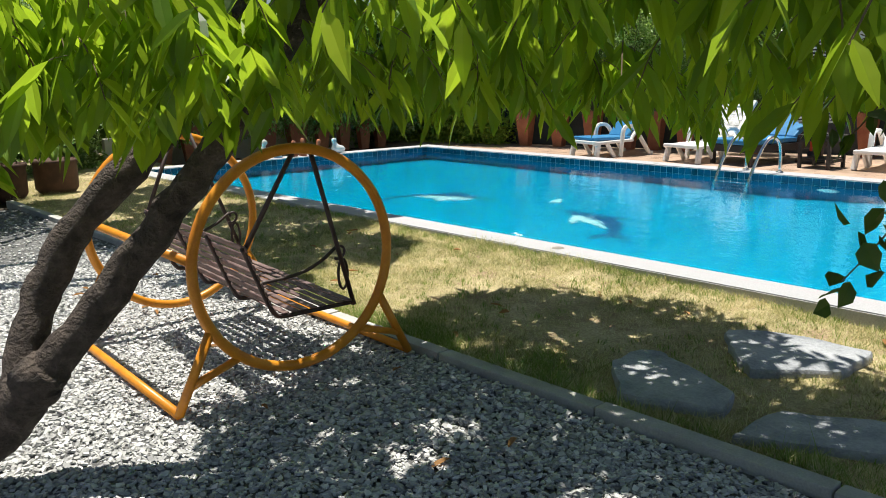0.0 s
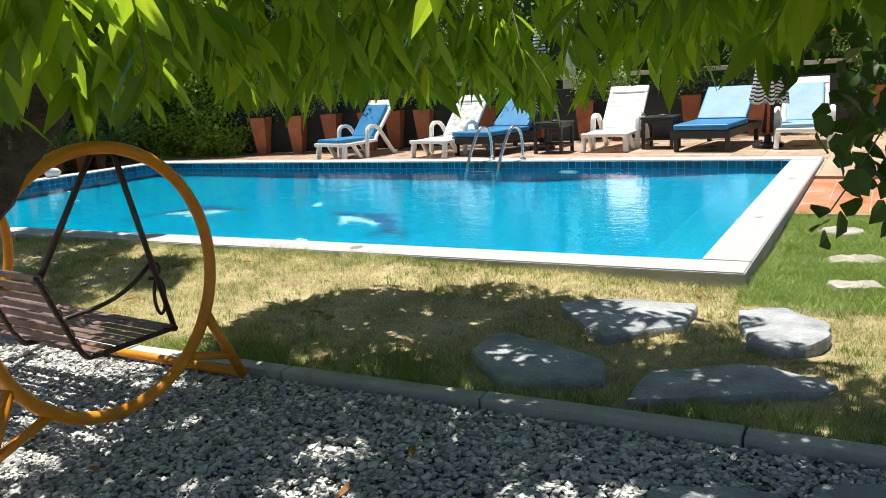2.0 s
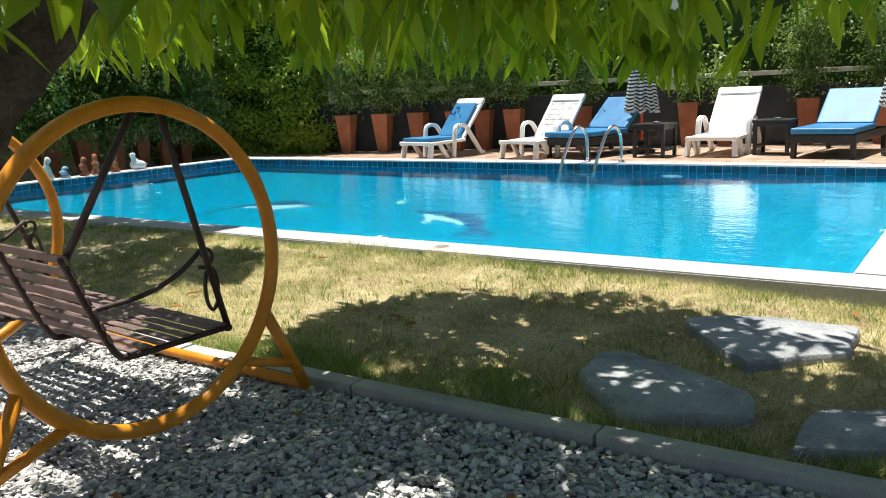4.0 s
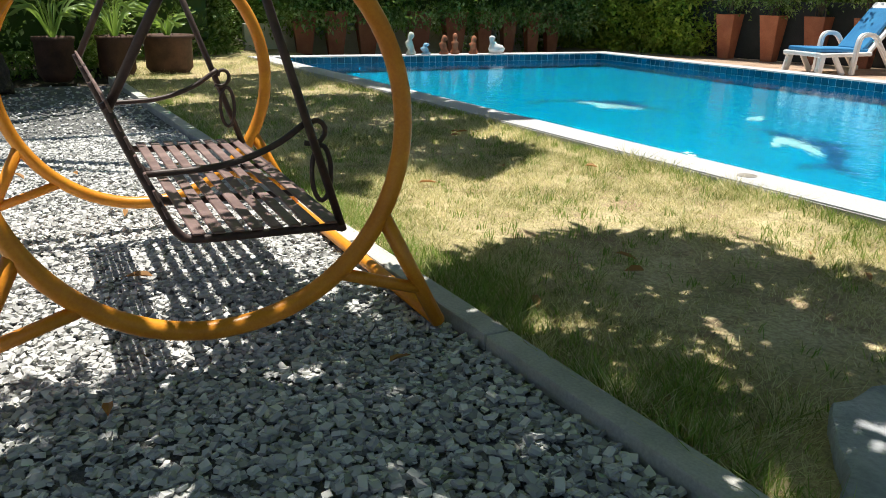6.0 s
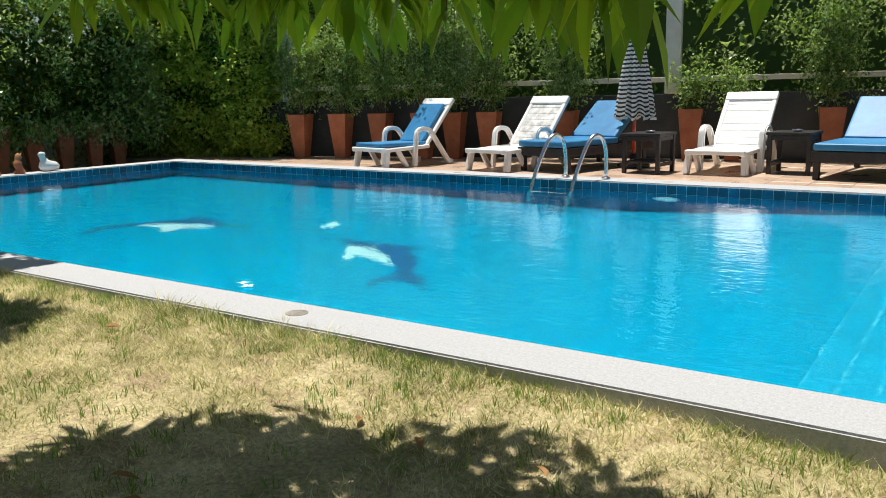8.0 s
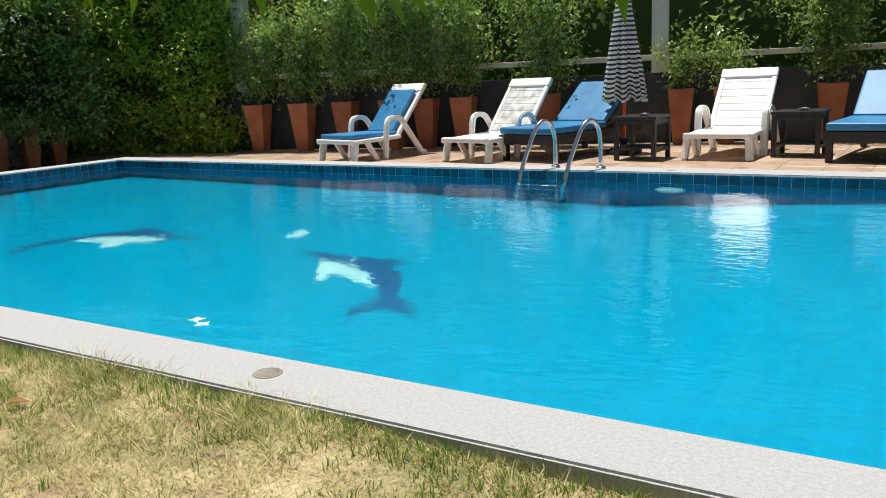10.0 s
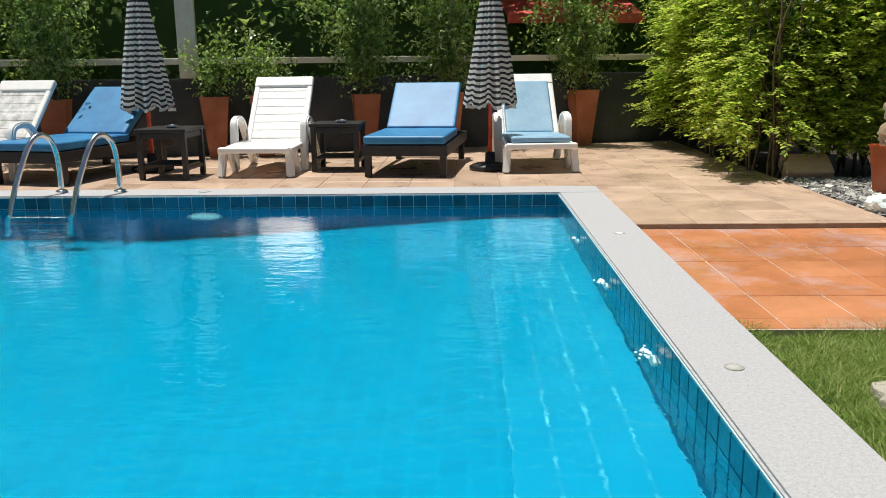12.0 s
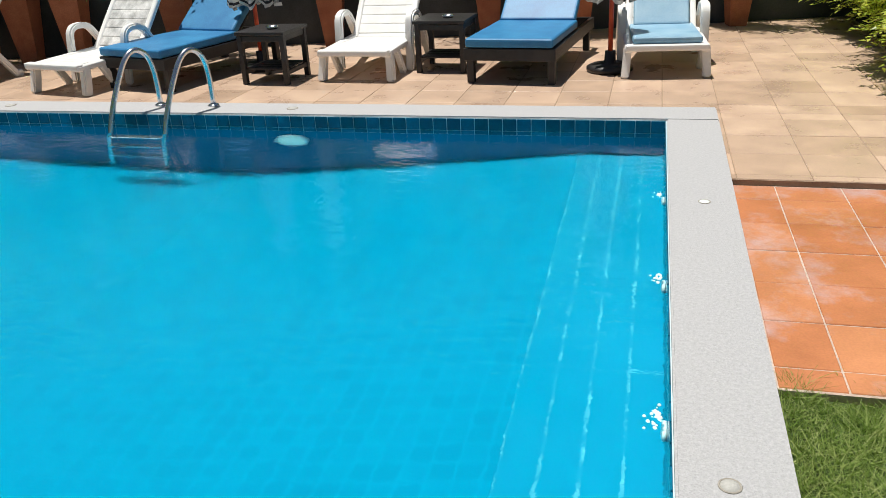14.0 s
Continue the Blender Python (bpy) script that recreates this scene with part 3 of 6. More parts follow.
slab("wall_west", -13.02, -12.88, -5.2, 1.35, -0.16, 0.38, M["cream"], "low cream garden wall behind the row of pots", "wall", 0.01)
POOL_WALLS = build_pool()
BEDS = build_terrace()
WALL_A, WALL_WAY = build_wall()


# ---- the swing and the tree ----
def arc(cx, cy, r, a0, a1, n):
    return [(cx + r * math.cos(radians(a0 + (a1 - a0) * k / n)), cy + r * math.sin(radians(a0 + (a1 - a0) * k / n))) for k in range(n + 1)]


def build_swing():
    """A bench hung in two yellow hoops that stand on splayed feet."""
    swing = thing("garden_swing", "yellow tubular hoop swing with a hanging brown slatted bench", "garden swing", pose(-1.59, -8.09, -0.10, 0, 0, -1))
    hoop_r, hoop_z, far = 0.512, 0.618, -1.46
    ring = [(0, y, z) for y, z in arc(0, hoop_z, hoop_r, 0, 360, 72)[:-1]]
    for x in (0, far):
        hoop = part("hoop", tube([(x + p[0], p[1], p[2]) for p in ring], 0.025, "hoop", M["yellow_paint"], 12, True), swing)
        for s in (1, -1):
            joint = (x, s * hoop_r * math.cos(radians(-29)), hoop_z + hoop_r * math.sin(radians(-29)))
            lower = (x, s * hoop_r * math.cos(radians(-52)), hoop_z + hoop_r * math.sin(radians(-52)))
            foot = (x, s * 0.625, 0.02)
            part("leg", tube([joint, foot], 0.022, "leg", M["yellow_paint"]), swing)
            knee = Vector(joint).lerp(Vector(foot), 0.68)
            part("strut", tube([lower, knee], 0.018, "strut", M["yellow_paint"]), swing)
    for s in (1, -1):
        part("ground_bar", tube([(0, s * 0.625, 0.026), (far, s * 0.625, 0.026)], 0.022, "ground_bar", M["yellow_paint"]), swing)
    part("crossbar", tube([(0, -0.525, 0.69), (far, -0.525, 0.69)], 0.022, "crossbar", M["yellow_paint"]), swing)
    hung = pose(0, 0, hoop_z - 0.705 * 0.92, 0, 1.6, 0) @ Matrix.Diagonal((0.92, 0.92, 0.92, 1))
    far = far / 0.92
    bench = part("bench", boxes([((far / 2, 0.40, 0.366), (1.34, 0.03, 0.02))], "bench", M["brown_iron"], 0.004), swing, "hanging bench of dark brown iron and slats", hung)
    profile = smooth_line([(0, 0.415, 0.368), (0, 0.16, 0.372), (0, -0.03, 0.377), (0, -0.08, 0.40), (0, -0.12, 0.475), (0, -0.18, 0.62), (0, -0.24, 0.775)], 5)
    for x in (-0.14, -0.57, -1.01, -1.445):
        part("rib", tube([(x, p.y, p.z) for p in profile], 0.013, "rib", M["brown_iron"], 8), bench)
    slat = boxes([((0, 0, 0), (1.36, 0.037, 0.009))], "slat", M["slat_paint"], 0.003, 1)
    for k in range(8):
        y = 0.365 - k * 0.056
        part("slat", slat, bench, m=pose(far / 2, y, 0.390 + k * 0.0012, -1))
    for k in range(7):
        f = k / 6
        part("slat", slat, bench, m=pose(far / 2, -0.112 - 0.118 * f, 0.468 + 0.30 * f, 110.6))
    for x, s in ((-0.14, 1), (-1.445, -1)):
        top, top2 = (x + 0.10 * s, 0.11, 1.245), (x + 0.10 * s, 0.02, 1.255)
        part("hanger", tube([top, (x, 0.41, 0.355)], 0.013, "hanger", M["brown_iron"], 8), swing, m=hung)
        part("hanger", tube([top2, (x, -0.235, 0.75)], 0.013, "hanger", M["brown_iron"], 8), swing, m=hung)
        arm = [(x, -0.165, 0.575), (x, 0.05, 0.585), (x, 0.20, 0.63), (x, 0.31, 0.70)]
        part("armrest", tube(smooth_line(arm, 5), 0.010, "armrest", M["brown_iron"], 8), swing, m=hung)
        scroll = [(x, 0.325 + (0.050 - 0.004 * k) * math.cos(0.55 * k - 2.2), 0.675 + (0.050 - 0.004 * k) * math.sin(0.55 * k - 2.2)) for k in range(11)]
        part("scroll", tube(scroll, 0.008, "scroll", M["brown_iron"], 6), swing, m=hung)
        loop = [(x, 0.345 + 0.030 * math.sin(2 * math.pi * k / 18), 0.54 + 0.085 * math.cos(2 * math.pi * k / 18)) for k in range(18)]
        part("scroll", tube(loop, 0.008, "scroll", M["brown_iron"], 6, True), swing, m=hung)


def drooping(rng, tips, per, length, wide, name, material, hang=1.0):
    """Twigs that hang over, each with pairs of long leaves; the leaves' mesh, and the twigs' lines."""
    places, ways, ups, lens, lines = [], [], [], [], []
    for tip in tips:
        way = rng.normal(0, 1, 3) * (1, 1, 0)
        way /= np.linalg.norm(way) + 1e-9
        start = np.array(tip) + way * -0.16 + (0, 0, 0.26)
        points = [start + way * 0.22 * f + (0, 0, -0.17 * f * f) for f in np.linspace(0, 1, 6)]
        lines.append(points)
        for k in range(per):
            f = (k + 0.7) / per
            at = start + way * 0.22 * f + np.array((0, 0, -0.17 * f * f))
            side = np.cross(way, (0, 0, 1)) * (1 if k % 2 else -1)
            places.append(at)
            ways.append(side * rng.uniform(0.15, 0.6) + way * rng.uniform(0.1, 0.45) + np.array((0, 0, -1.0)) * hang + rng.normal(0, 0.12, 3))
            ups.append(side * 0.8 + way * 0.5 + rng.normal(0, 0.5, 3) + np.array((0, 0, 1 - hang)) * 3)
            lens.append(rng.uniform(*length))
    lens = np.array(lens)
    return leaves(name, places, ways, ups, lens, lens * wide, material, 0.12, 0.06, True), lines


def twig_mesh(name, lines, radius, material):
    """Many thin twigs, three-sided, in one mesh."""
    verts, faces = [], []
    for points in lines:
        base = len(verts)
        for k, p in enumerate(points):
            r = radius * (1 - 0.6 * k / len(points))
            for a in range(3):
                verts.append((p[0] + r * math.cos(a * 2.1), p[1] + r * math.sin(a * 2.1), p[2]))
        for k in range(len(points) - 1):
            for a in range(3):
                b = (a + 1) % 3
                faces.append((base + k * 3 + a, base + k * 3 + b, base + k * 3 + 3 + b, base + k * 3 + 3 + a))
    return mesh_of(name, verts, faces, material, True)


def wobbly(points, steps, rng, amount):
    line = smooth_line(points, steps)
    return [p + Vector(rng.normal(0, amount, 3)) for p in line]


def build_tree():
    rng = np.random.default_rng(11)
    tree = thing("leaning_tree", "leaning forked tree with rough grey bark and long drooping leaves", "tree", pose(-1.76, -9.76, -0.18))
    off = Vector((-1.80, -9.86, -0.12))

    def limb(name, points, r0, r1, label=""):
        line = wobbly([Vector(p) - off + Vector((0.04, 0.045, 0)) for p in points], 7, rng, 0.006)
        radii = [r0 + (r1 - r0) * k / (len(line) - 1) + rng.normal(0, 0.0035) for k in range(len(line))]
        return part(name, tube(line, radii, name, M["bark"], 14), tree, label)

    fork = (-1.52, -9.50, 0.27)
    limb("trunk", [(-1.80, -9.86, -0.12), (-1.68, -9.70, 0.05), fork, (-1.44, -9.40, 0.42)], 0.12, 0.085)
    limb("limb", [fork, (-1.38, -9.22, 0.62), (-1.24, -8.98, 0.95), (-1.12, -8.78, 1.25), (-0.95, -8.5, 1.7), (-0.8, -8.1, 2.2)], 0.072, 0.045)
    limb("limb", [fork, (-1.62, -9.36, 0.62), (-1.55, -9.15, 0.95), (-1.45, -8.9, 1.22), (-1.5, -8.5, 1.7), (-1.6, -8.0, 2.2)], 0.075, 0.045)
    for a, b in (((-0.95, -8.5, 1.7), (0.6, -8.0, 2.0)), ((-0.8, -8.1, 2.2), (0.2, -7.2, 2.1)), ((-1.5, -8.5, 1.7), (-2.4, -7.6, 2.0)),
                 ((-1.6, -8.0, 2.2), (-1.2, -6.9, 2.0)), ((-0.95, -8.5, 1.7), (-0.2, -9.2, 1.9)), ((-0.8, -8.1, 2.1), (-0.6, -6.9, 1.9))):
        mid = (Vector(a) + Vector(b)) / 2 + Vector((0, 0, 0.12))
        limb("branch", [a, mid, b], 0.03, 0.012)
    tips = []
    while len(tips) < 310:
        x, y = rng.uniform(-2.7, 1.35), rng.uniform(-9.45, -6.75)
        if ((x + 0.65) / 2.1) ** 2 + ((y + 8.1) / 1.5) ** 2 > 1:
            continue
        if x > -0.6 and y < -9.2:
            continue
        if (x < -1.5 and y < -8.35) or (y < -8.75 and x < 0.0) or (y < -8.6 and rng.random() < 0.4):
            continue
        z = 1.17 + 0.6 * rng.random() ** 1.4
        if x > -0.1 and y < -8.2:
            z += 0.15
        tips.append((x - off.x, y - off.y, z - off.z))
    low = []
    for k in range(88):
        x, y = rng.uniform(-1.35, -0.4), rng.uniform(-9.55, -8.9)
        low.append((x - off.x, y - off.y, 1.16 + 0.36 * rng.random() - off.z))
    for k in range(26):
        low.append((rng.uniform(-1.45, -1.05) - off.x, rng.uniform(-9.75, -9.45) - off.y, 0.98 + 0.5 * rng.random() - off.z))
    # a low fringe at the crown's edge over the lawn
    for k in range(46):
        f = rng.random()
        tips.append((-2.15 + 1.95 * f - off.x, -6.50 + 0.45 * math.sin(f * 4.2) * (1 - 0.4 * f) + rng.normal(0, 0.07) - off.y, 1.16 - 0.13 * f + abs(rng.normal(0, 0.07)) - off.z))
    mesh, lines = drooping(rng, tips, 11, (0.12, 0.19), 0.28, "crown", M["canopy"], 0.8)
    part("crown", mesh, tree, "long drooping glossy leaves, yellow-green against the light")
    tagged(part("twig_growth", twig_mesh("twig_growth", lines, 0.004, M["twig"]), tree), kind="stuff")
    mesh, lines = drooping(rng, low, 11, (0.13, 0.19), 0.30, "low_spray", M["canopy"], 0.72)
    part("low_spray", mesh, tree)
    tagged(part("twig_growth", twig_mesh("twig_growth", lines, 0.004, M["twig"]), tree), kind="stuff")
    # the upper crown over the lawn
    tips = []
    while len(tips) < 300:
        x, y = rng.uniform(-2.9, 0.2), rng.uniform(-7.7, -5.6)
        if ((x + 1.24) / 1.5) ** 2 + ((y + 6.7) / 1.0) ** 2 > 1 + 0.25 * noise.noise((x * 2, y * 2, 0)) or (x > -1.05 and rng.random() < 0.82) or (x > -0.8 and y > -6.5):
            continue
        tips.append((x - off.x, y - off.y, rng.uniform(2.1, 2.9) - off.z))
    while len(tips) < 520:
        x, y = rng.uniform(-2.35, 1.3), rng.uniform(-8.75, -7.0)
        if noise.noise((x * 1.9, y * 1.9, 4)) < -0.06 or (x < -1.75 and y < -8.3) or (-1.65 < x < -0.85 and -7.85 < y < -7.3 and rng.random() < 0.7):
            continue
        tips.append((x - off.x, y - off.y, rng.uniform(2.3, 3.0) - off.z))
    for k in range(125):
        tips.append((rng.uniform(-0.95, 0.5) - off.x, rng.uniform(-7.7, -6.4) - off.y, rng.uniform(2.5, 3.1) - off.z))
    for k in range(30):
        tips.append((rng.uniform(-1.05, -0.1) - off.x, rng.uniform(-6.65, -6.05) - off.y, rng.uniform(2.3, 2.9) - off.z))
    for x0, x1, y0, y1, many in ((-1.35, -0.5, -8.8, -8.25, 42), (-2.0, -1.4, -8.1, -7.65, 28), (-2.15, -1.65, -8.6, -8.25, 14), (-1.25, -0.5, -7.15, -6.55, 18)):
        for k in range(many):
            tips.append((rng.uniform(x0, x1) - off.x, rng.uniform(y0, y1) - off.y, rng.uniform(2.3, 2.9) - off.z))
    mesh, lines = drooping(rng, tips, 11, (0.14, 0.20), 0.28, "upper_crown", M["canopy"], 0.3)
    part("upper_crown", mesh, tree)
    tagged(part("twig_growth", twig_mesh("twig_growth", lines, 0.004, M["twig"]), tree), kind="stuff")


def build_heart_bush():
    """A shrub's hanging twigs with dark heart-shaped leaves beside the path."""
    rng = np.random.default_rng(5)
    bush = thing("heart_leaved_shrub", "shrub with thin stems and dark heart-shaped leaves", "shrub", pose(1.62, -7.55, -0.12))
    lines, places, ways, ups, lens = [], [], [], [], []
    for k in range(50):
        foot = np.array((rng.normal(0, 0.05), rng.normal(0, 0.05), 0.0))
        top = np.array((rng.uniform(-0.55, 0.35), rng.uniform(-0.45, 0.35), rng.uniform(1.3, 2.0)))
        end = np.array((top[0] - rng.uniform(0.1, 0.35), top[1] - rng.uniform(0.0, 0.25), max(1.12 if k % 3 else 0.98, top[2] - rng.uniform(0.3, 0.9 if k % 3 else 1.1))))
        line = [np.array(p) for p in smooth_line([foot, (foot + top) / 2 + (0.08, 0.02, 0.15), top, end], 6)]
        lines.append(line)
        for p in line[8:]:
            for _ in range(5):
                places.append(p + rng.normal(0, 0.035, 3))
                ways.append(rng.normal(0, 0.7, 3) + (0, 0, -0.8))
                ups.append(rng.normal(0, 1, 3))
                lens.append(rng.uniform(0.05, 0.08))
    lens = np.array(lens)
    part("stem_growth", twig_mesh("stem_growth", lines, 0.006, M["twig"]), bush)
    part("crown", leaves("crown", places, ways, ups, lens, lens * 0.85, M["dark_leaf_and_shade"], 0.1, 0.15, True), bush)


# ---- terrace furniture ----
def flat_bar(line, width, thick, name, material, bevel=0.006):
    """A moulded strip that follows a line in the y-z plane, centred on x = 0."""
    pts = [Vector(p) for p in line]
    verts, faces = [], []
    for k, p in enumerate(pts):
        ahead = (pts[min(k + 1, len(pts) - 1)] - pts[max(k - 1, 0)]).normalized()
        up = Vector((1, 0, 0)).cross(ahead)
        for sx, su in ((-1, -1), (1, -1), (1, 1), (-1, 1)):
            verts.append(p + Vector((sx * width / 2, 0, 0)) + up * (su * thick / 2))
    for k in range(len(pts) - 1):
        for a in range(4):
            b = (a + 1) % 4
            faces.append((k * 4 + a, k * 4 + b, k * 4 + 4 + b, k * 4 + 4 + a))
    faces += [(3, 2, 1, 0), tuple(len(verts) - 4 + a for a in range(4))]
    bm = bmesh.new()
    data = mesh_of(name, verts, faces, material)
    bm.from_mesh(data)
    bmesh.ops.recalc_face_normals(bm, faces=bm.faces[:])
    bmesh.ops.bevel(bm, geom=[e for e in bm.edges if len(e.link_faces) == 2 and e.calc_face_angle(0) > 0.8], offset=bevel, segments=2, affect="EDGES")
    bm.to_mesh(data)
    bm.free()
    return data


def plastic_lounger(m, label, back_cover="white_plastic"):
    lounger = thing("sun_lounger", label, "sun lounger", m, "loungers by the pool")
    w = M["white_plastic"]
    seat = part("seat", boxes([((s * 0.30, 0.38, 0.25), (0.07, 0.82, 0.05), (1.5, 0, 0)) for s in (-1, 1)] + [((0, 0.0, 0.252), (0.66, 0.08, 0.055))], "seat", w, 0.02, 3), lounger)
    slat = boxes([((0, 0, 0), (0.56, 0.100, 0.018))], "slat", w, 0.008)
    for k in range(7):
        part("slat", slat, seat, m=pose(0, 0.085 + k * 0.1035, 0.264 - k * 0.002, -1))
    lean = LEAN
    back = part("backrest", boxes([((s * 0.275, 0.40, 0), (0.06, 0.80, 0.05)) for s in (-1, 1)] + [((0, 0.76, 0.004), (0.61, 0.13, 0.06)), ((0, 0.02, 0), (0.52, 0.06, 0.03))],
                                  "backrest", w, 0.022, 3), lounger, m=pose(0, 0.75, 0.25, lean, 0, 0))
    slat = slat.copy()
    slat.materials[0] = M[back_cover]
    for k in range(7):
        part("slat", slat, back, m=pose(0, 0.10 + k * 0.0985, 0.004) @ Matrix.Diagonal((0.92, 0.95, 1, 1)))
    for s in (-1, 1):
        part("leg", flat_bar([(0, 0.015, 0.0), (0, 0.045, 0.13), (0, 0.065, 0.25)], 0.065, 0.085, "leg", w, 0.012), lounger, m=pose(s * 0.325, 0, 0, 0, s * -4, 0))
        part("leg", flat_bar([(0, 0.40, 0.0), (0, 0.31, 0.13), (0, 0.24, 0.24)], 0.05, 0.065, "leg", w, 0.01), lounger, m=pose(s * 0.31, 0, 0))
        line = smooth_line([(0, 0.50, 0.0), (0, 0.52, 0.22), (0, 0.54, 0.40), (0, 0.565, 0.465), (0, 0.62, 0.495), (0, 0.72, 0.495), (0, 0.79, 0.46), (0, 0.86, 0.37), (0, 1.0, 0.18), (0, 1.12, 0.02)], 4)
        part("armrest", flat_bar(line, 0.075, 0.055, "armrest", w, 0.014), lounger, m=pose(s * 0.345, 0, 0))
        part("foot", boxes([((0, 1.13, 0.035), (0.07, 0.09, 0.07))], "foot", w, 0.025, 3), lounger, m=pose(s * 0.345, 0, 0))
    return lounger


LEAN = 49.5


def cushion(m, label, cloth="blue_vinyl"):
    pad = thing("lounger_cushion", label, "cushion", m, "lounger cushions")
    part("seat_pad", boxes([((0, 0.39, 0.303), (0.55, 0.80, 0.055), (-1, 0, 0))], "seat_pad", M[cloth], 0.024, 3), pad)
    part("back_pad", boxes([((0, 0.36, 0.055), (0.48, 0.66, 0.055))], "back_pad", M[cloth], 0.024, 3), pad, m=pose(0, 0.75, 0.25, LEAN, 0, 0))
    return pad


def wooden_lounger(m):
    lounger = thing("wooden_lounger", "dark stained wooden sun lounger on the paved terrace", "sun lounger", m, "loungers by the pool")
    d = M["dark_wood"]
    part("frame", boxes([((s * 0.37, 0.85, 0.245), (0.04, 1.72, 0.10)) for s in (-1, 1)] + [((0, 0.0, 0.245), (0.78, 0.04, 0.10)), ((0, 1.70, 0.245), (0.70, 0.04, 0.10)), ((0, 0.98, 0.245), (0.70, 0.05, 0.06))],
                        "frame", d, 0.006), lounger)
    for y in (0.05, 1.55):
        for s in (-1, 1):
            part("leg", boxes([((s * 0.345, y, 0.11), (0.06, 0.06, 0.22))], "leg", d, 0.006), lounger)
    for k in range(9):
        part("slat", boxes([((0, 0.08 + k * 0.105, 0.292), (0.70, 0.07, 0.016))], "slat", d, 0.004, 1), lounger)
    back = part("backrest", boxes([((s * 0.30, 0.33, 0), (0.04, 0.68, 0.03)) for s in (-1, 1)] + [((0, 0.02, 0), (0.6, 0.04, 0.03)), ((0, 0.65, 0), (0.6, 0.04, 0.03))], "backrest", d, 0.005), lounger, m=pose(0, 1.0, 0.30, 38.5, 0, 0))
    for k in range(6):
        part("slat", boxes([((0, 0.06 + k * 0.115, 0.012), (0.66, 0.08, 0.014))], "slat", d, 0.004, 1), back)
    pad = thing("lounger_mattress", "long blue vinyl mattress on a wooden lounger", "mattress", m, "lounger cushions")
    part("seat_pad", boxes([((0, 0.48, 0.34), (0.74, 1.02, 0.075))], "seat_pad", M["blue_vinyl"], 0.025, 3), pad)
    part("back_pad", boxes([((0, 0.35, 0.062), (0.70, 0.70, 0.075))], "back_pad", M["blue_vinyl"], 0.025, 3), pad, m=pose(0, 1.0, 0.31, 38.5, 0, 0))


def side_table(m):
    table = thing("side_table", "small square black wooden side table with a lower shelf", "side table", m, "side tables")
    d = M["dark_wood"]
    part("tabletop", boxes([((0, 0, 0.445), (0.48, 0.48, 0.03))], "tabletop", d, 0.006), table)
    for sx in (-1, 1):
        for sy in (-1, 1):
            part("leg", boxes([((sx * 0.205, sy * 0.205, 0.215), (0.045, 0.045, 0.43))], "leg", d, 0.005), table)
        part("apron", boxes([((sx * 0.205, 0, 0.40), (0.025, 0.37, 0.05))], "apron", d, 0.004), table)
        part("apron", boxes([((0, sx * 0.205, 0.40), (0.37, 0.025, 0.05))], "apron", d, 0.004), table)
    for k in range(5):
        part("shelf_slat", boxes([((0, -0.16 + k * 0.08, 0.135), (0.40, 0.065, 0.016))], "shelf_slat", d, 0.004, 1), table)
    for s in (-1, 1):
        part("shelf_rail", boxes([((s * 0.205, 0, 0.105), (0.03, 0.37, 0.04))], "shelf_rail", d, 0.004), table)
    tray = tagged(new("ashtray", lathe([(0.045, 0.0), (0.055, 0.025), (0.048, 0.025), (0.04, 0.008)], "ashtray", M["steel"])), "small glass ashtray on the side table", "ashtray")
    tray.matrix_basis = m @ pose(0.04, -0.05, 0.461)


def umbrella(x, y, top, label):
    brolly = thing("closed_umbrella", label, "umbrella", pose(x, y, -0.03), "closed umbrellas")
    part("base", lathe([(0.20, 0.0), (0.20, 0.03), (0.16, 0.05), (0.05, 0.06), (0.045, 0.16)], "base", M["dark_wood"], 24), brolly)
    part("pole", tube([(0, 0, 0.03), (0, 0, top)], 0.021, "pole", M["red_pole"], 12), brolly)
    rng = np.random.default_rng(int(abs(x) * 100))
    folds, rows, verts, faces, uvs = 16, 24, [], [], []
    n = folds * 4
    for r in range(rows + 1):
        f = r / rows
        z = 0.60 + (top - 0.66) * f
        wide = 0.185 * (1 - f) ** 0.85 + 0.028
        for a in range(n):
            w = 2 * math.pi * a / n
            ruffle = 1 + 0.22 * (1 - f * 0.6) * math.cos(folds * w + 1.3 * math.sin(3 * w) + 0.9 * f) + 0.06 * math.sin(5 * w + 4 * f)
            drop = 0.035 * math.cos(folds * w * 0.5 + 1.0) * (1 - f) ** 6
            verts.append((wide * ruffle * math.cos(w), wide * ruffle * math.sin(w), z + drop))
            uvs.append((a / n, f + 0.003 * math.sin(folds * w)))
    for r in range(rows):
        for a in range(n):
            b = (a + 1) % n
            faces.append((r * n + a, r * n + b, (r + 1) * n + b, (r + 1) * n + a))
    data = mesh_of("canopy", verts, faces, M["stripes"], True)
    layer = data.uv_layers.new()
    for loop in data.loops:
        layer.data[loop.index].uv = uvs[loop.vertex_index]
    part("canopy", data, brolly, "black and white striped folded cloth")
    part("finial", lathe([(0.012, top - 0.05), (0.03, top - 0.02), (0.026, top + 0.02), (0.008, top + 0.05)], "finial", M["dark_wood"], 12), brolly)


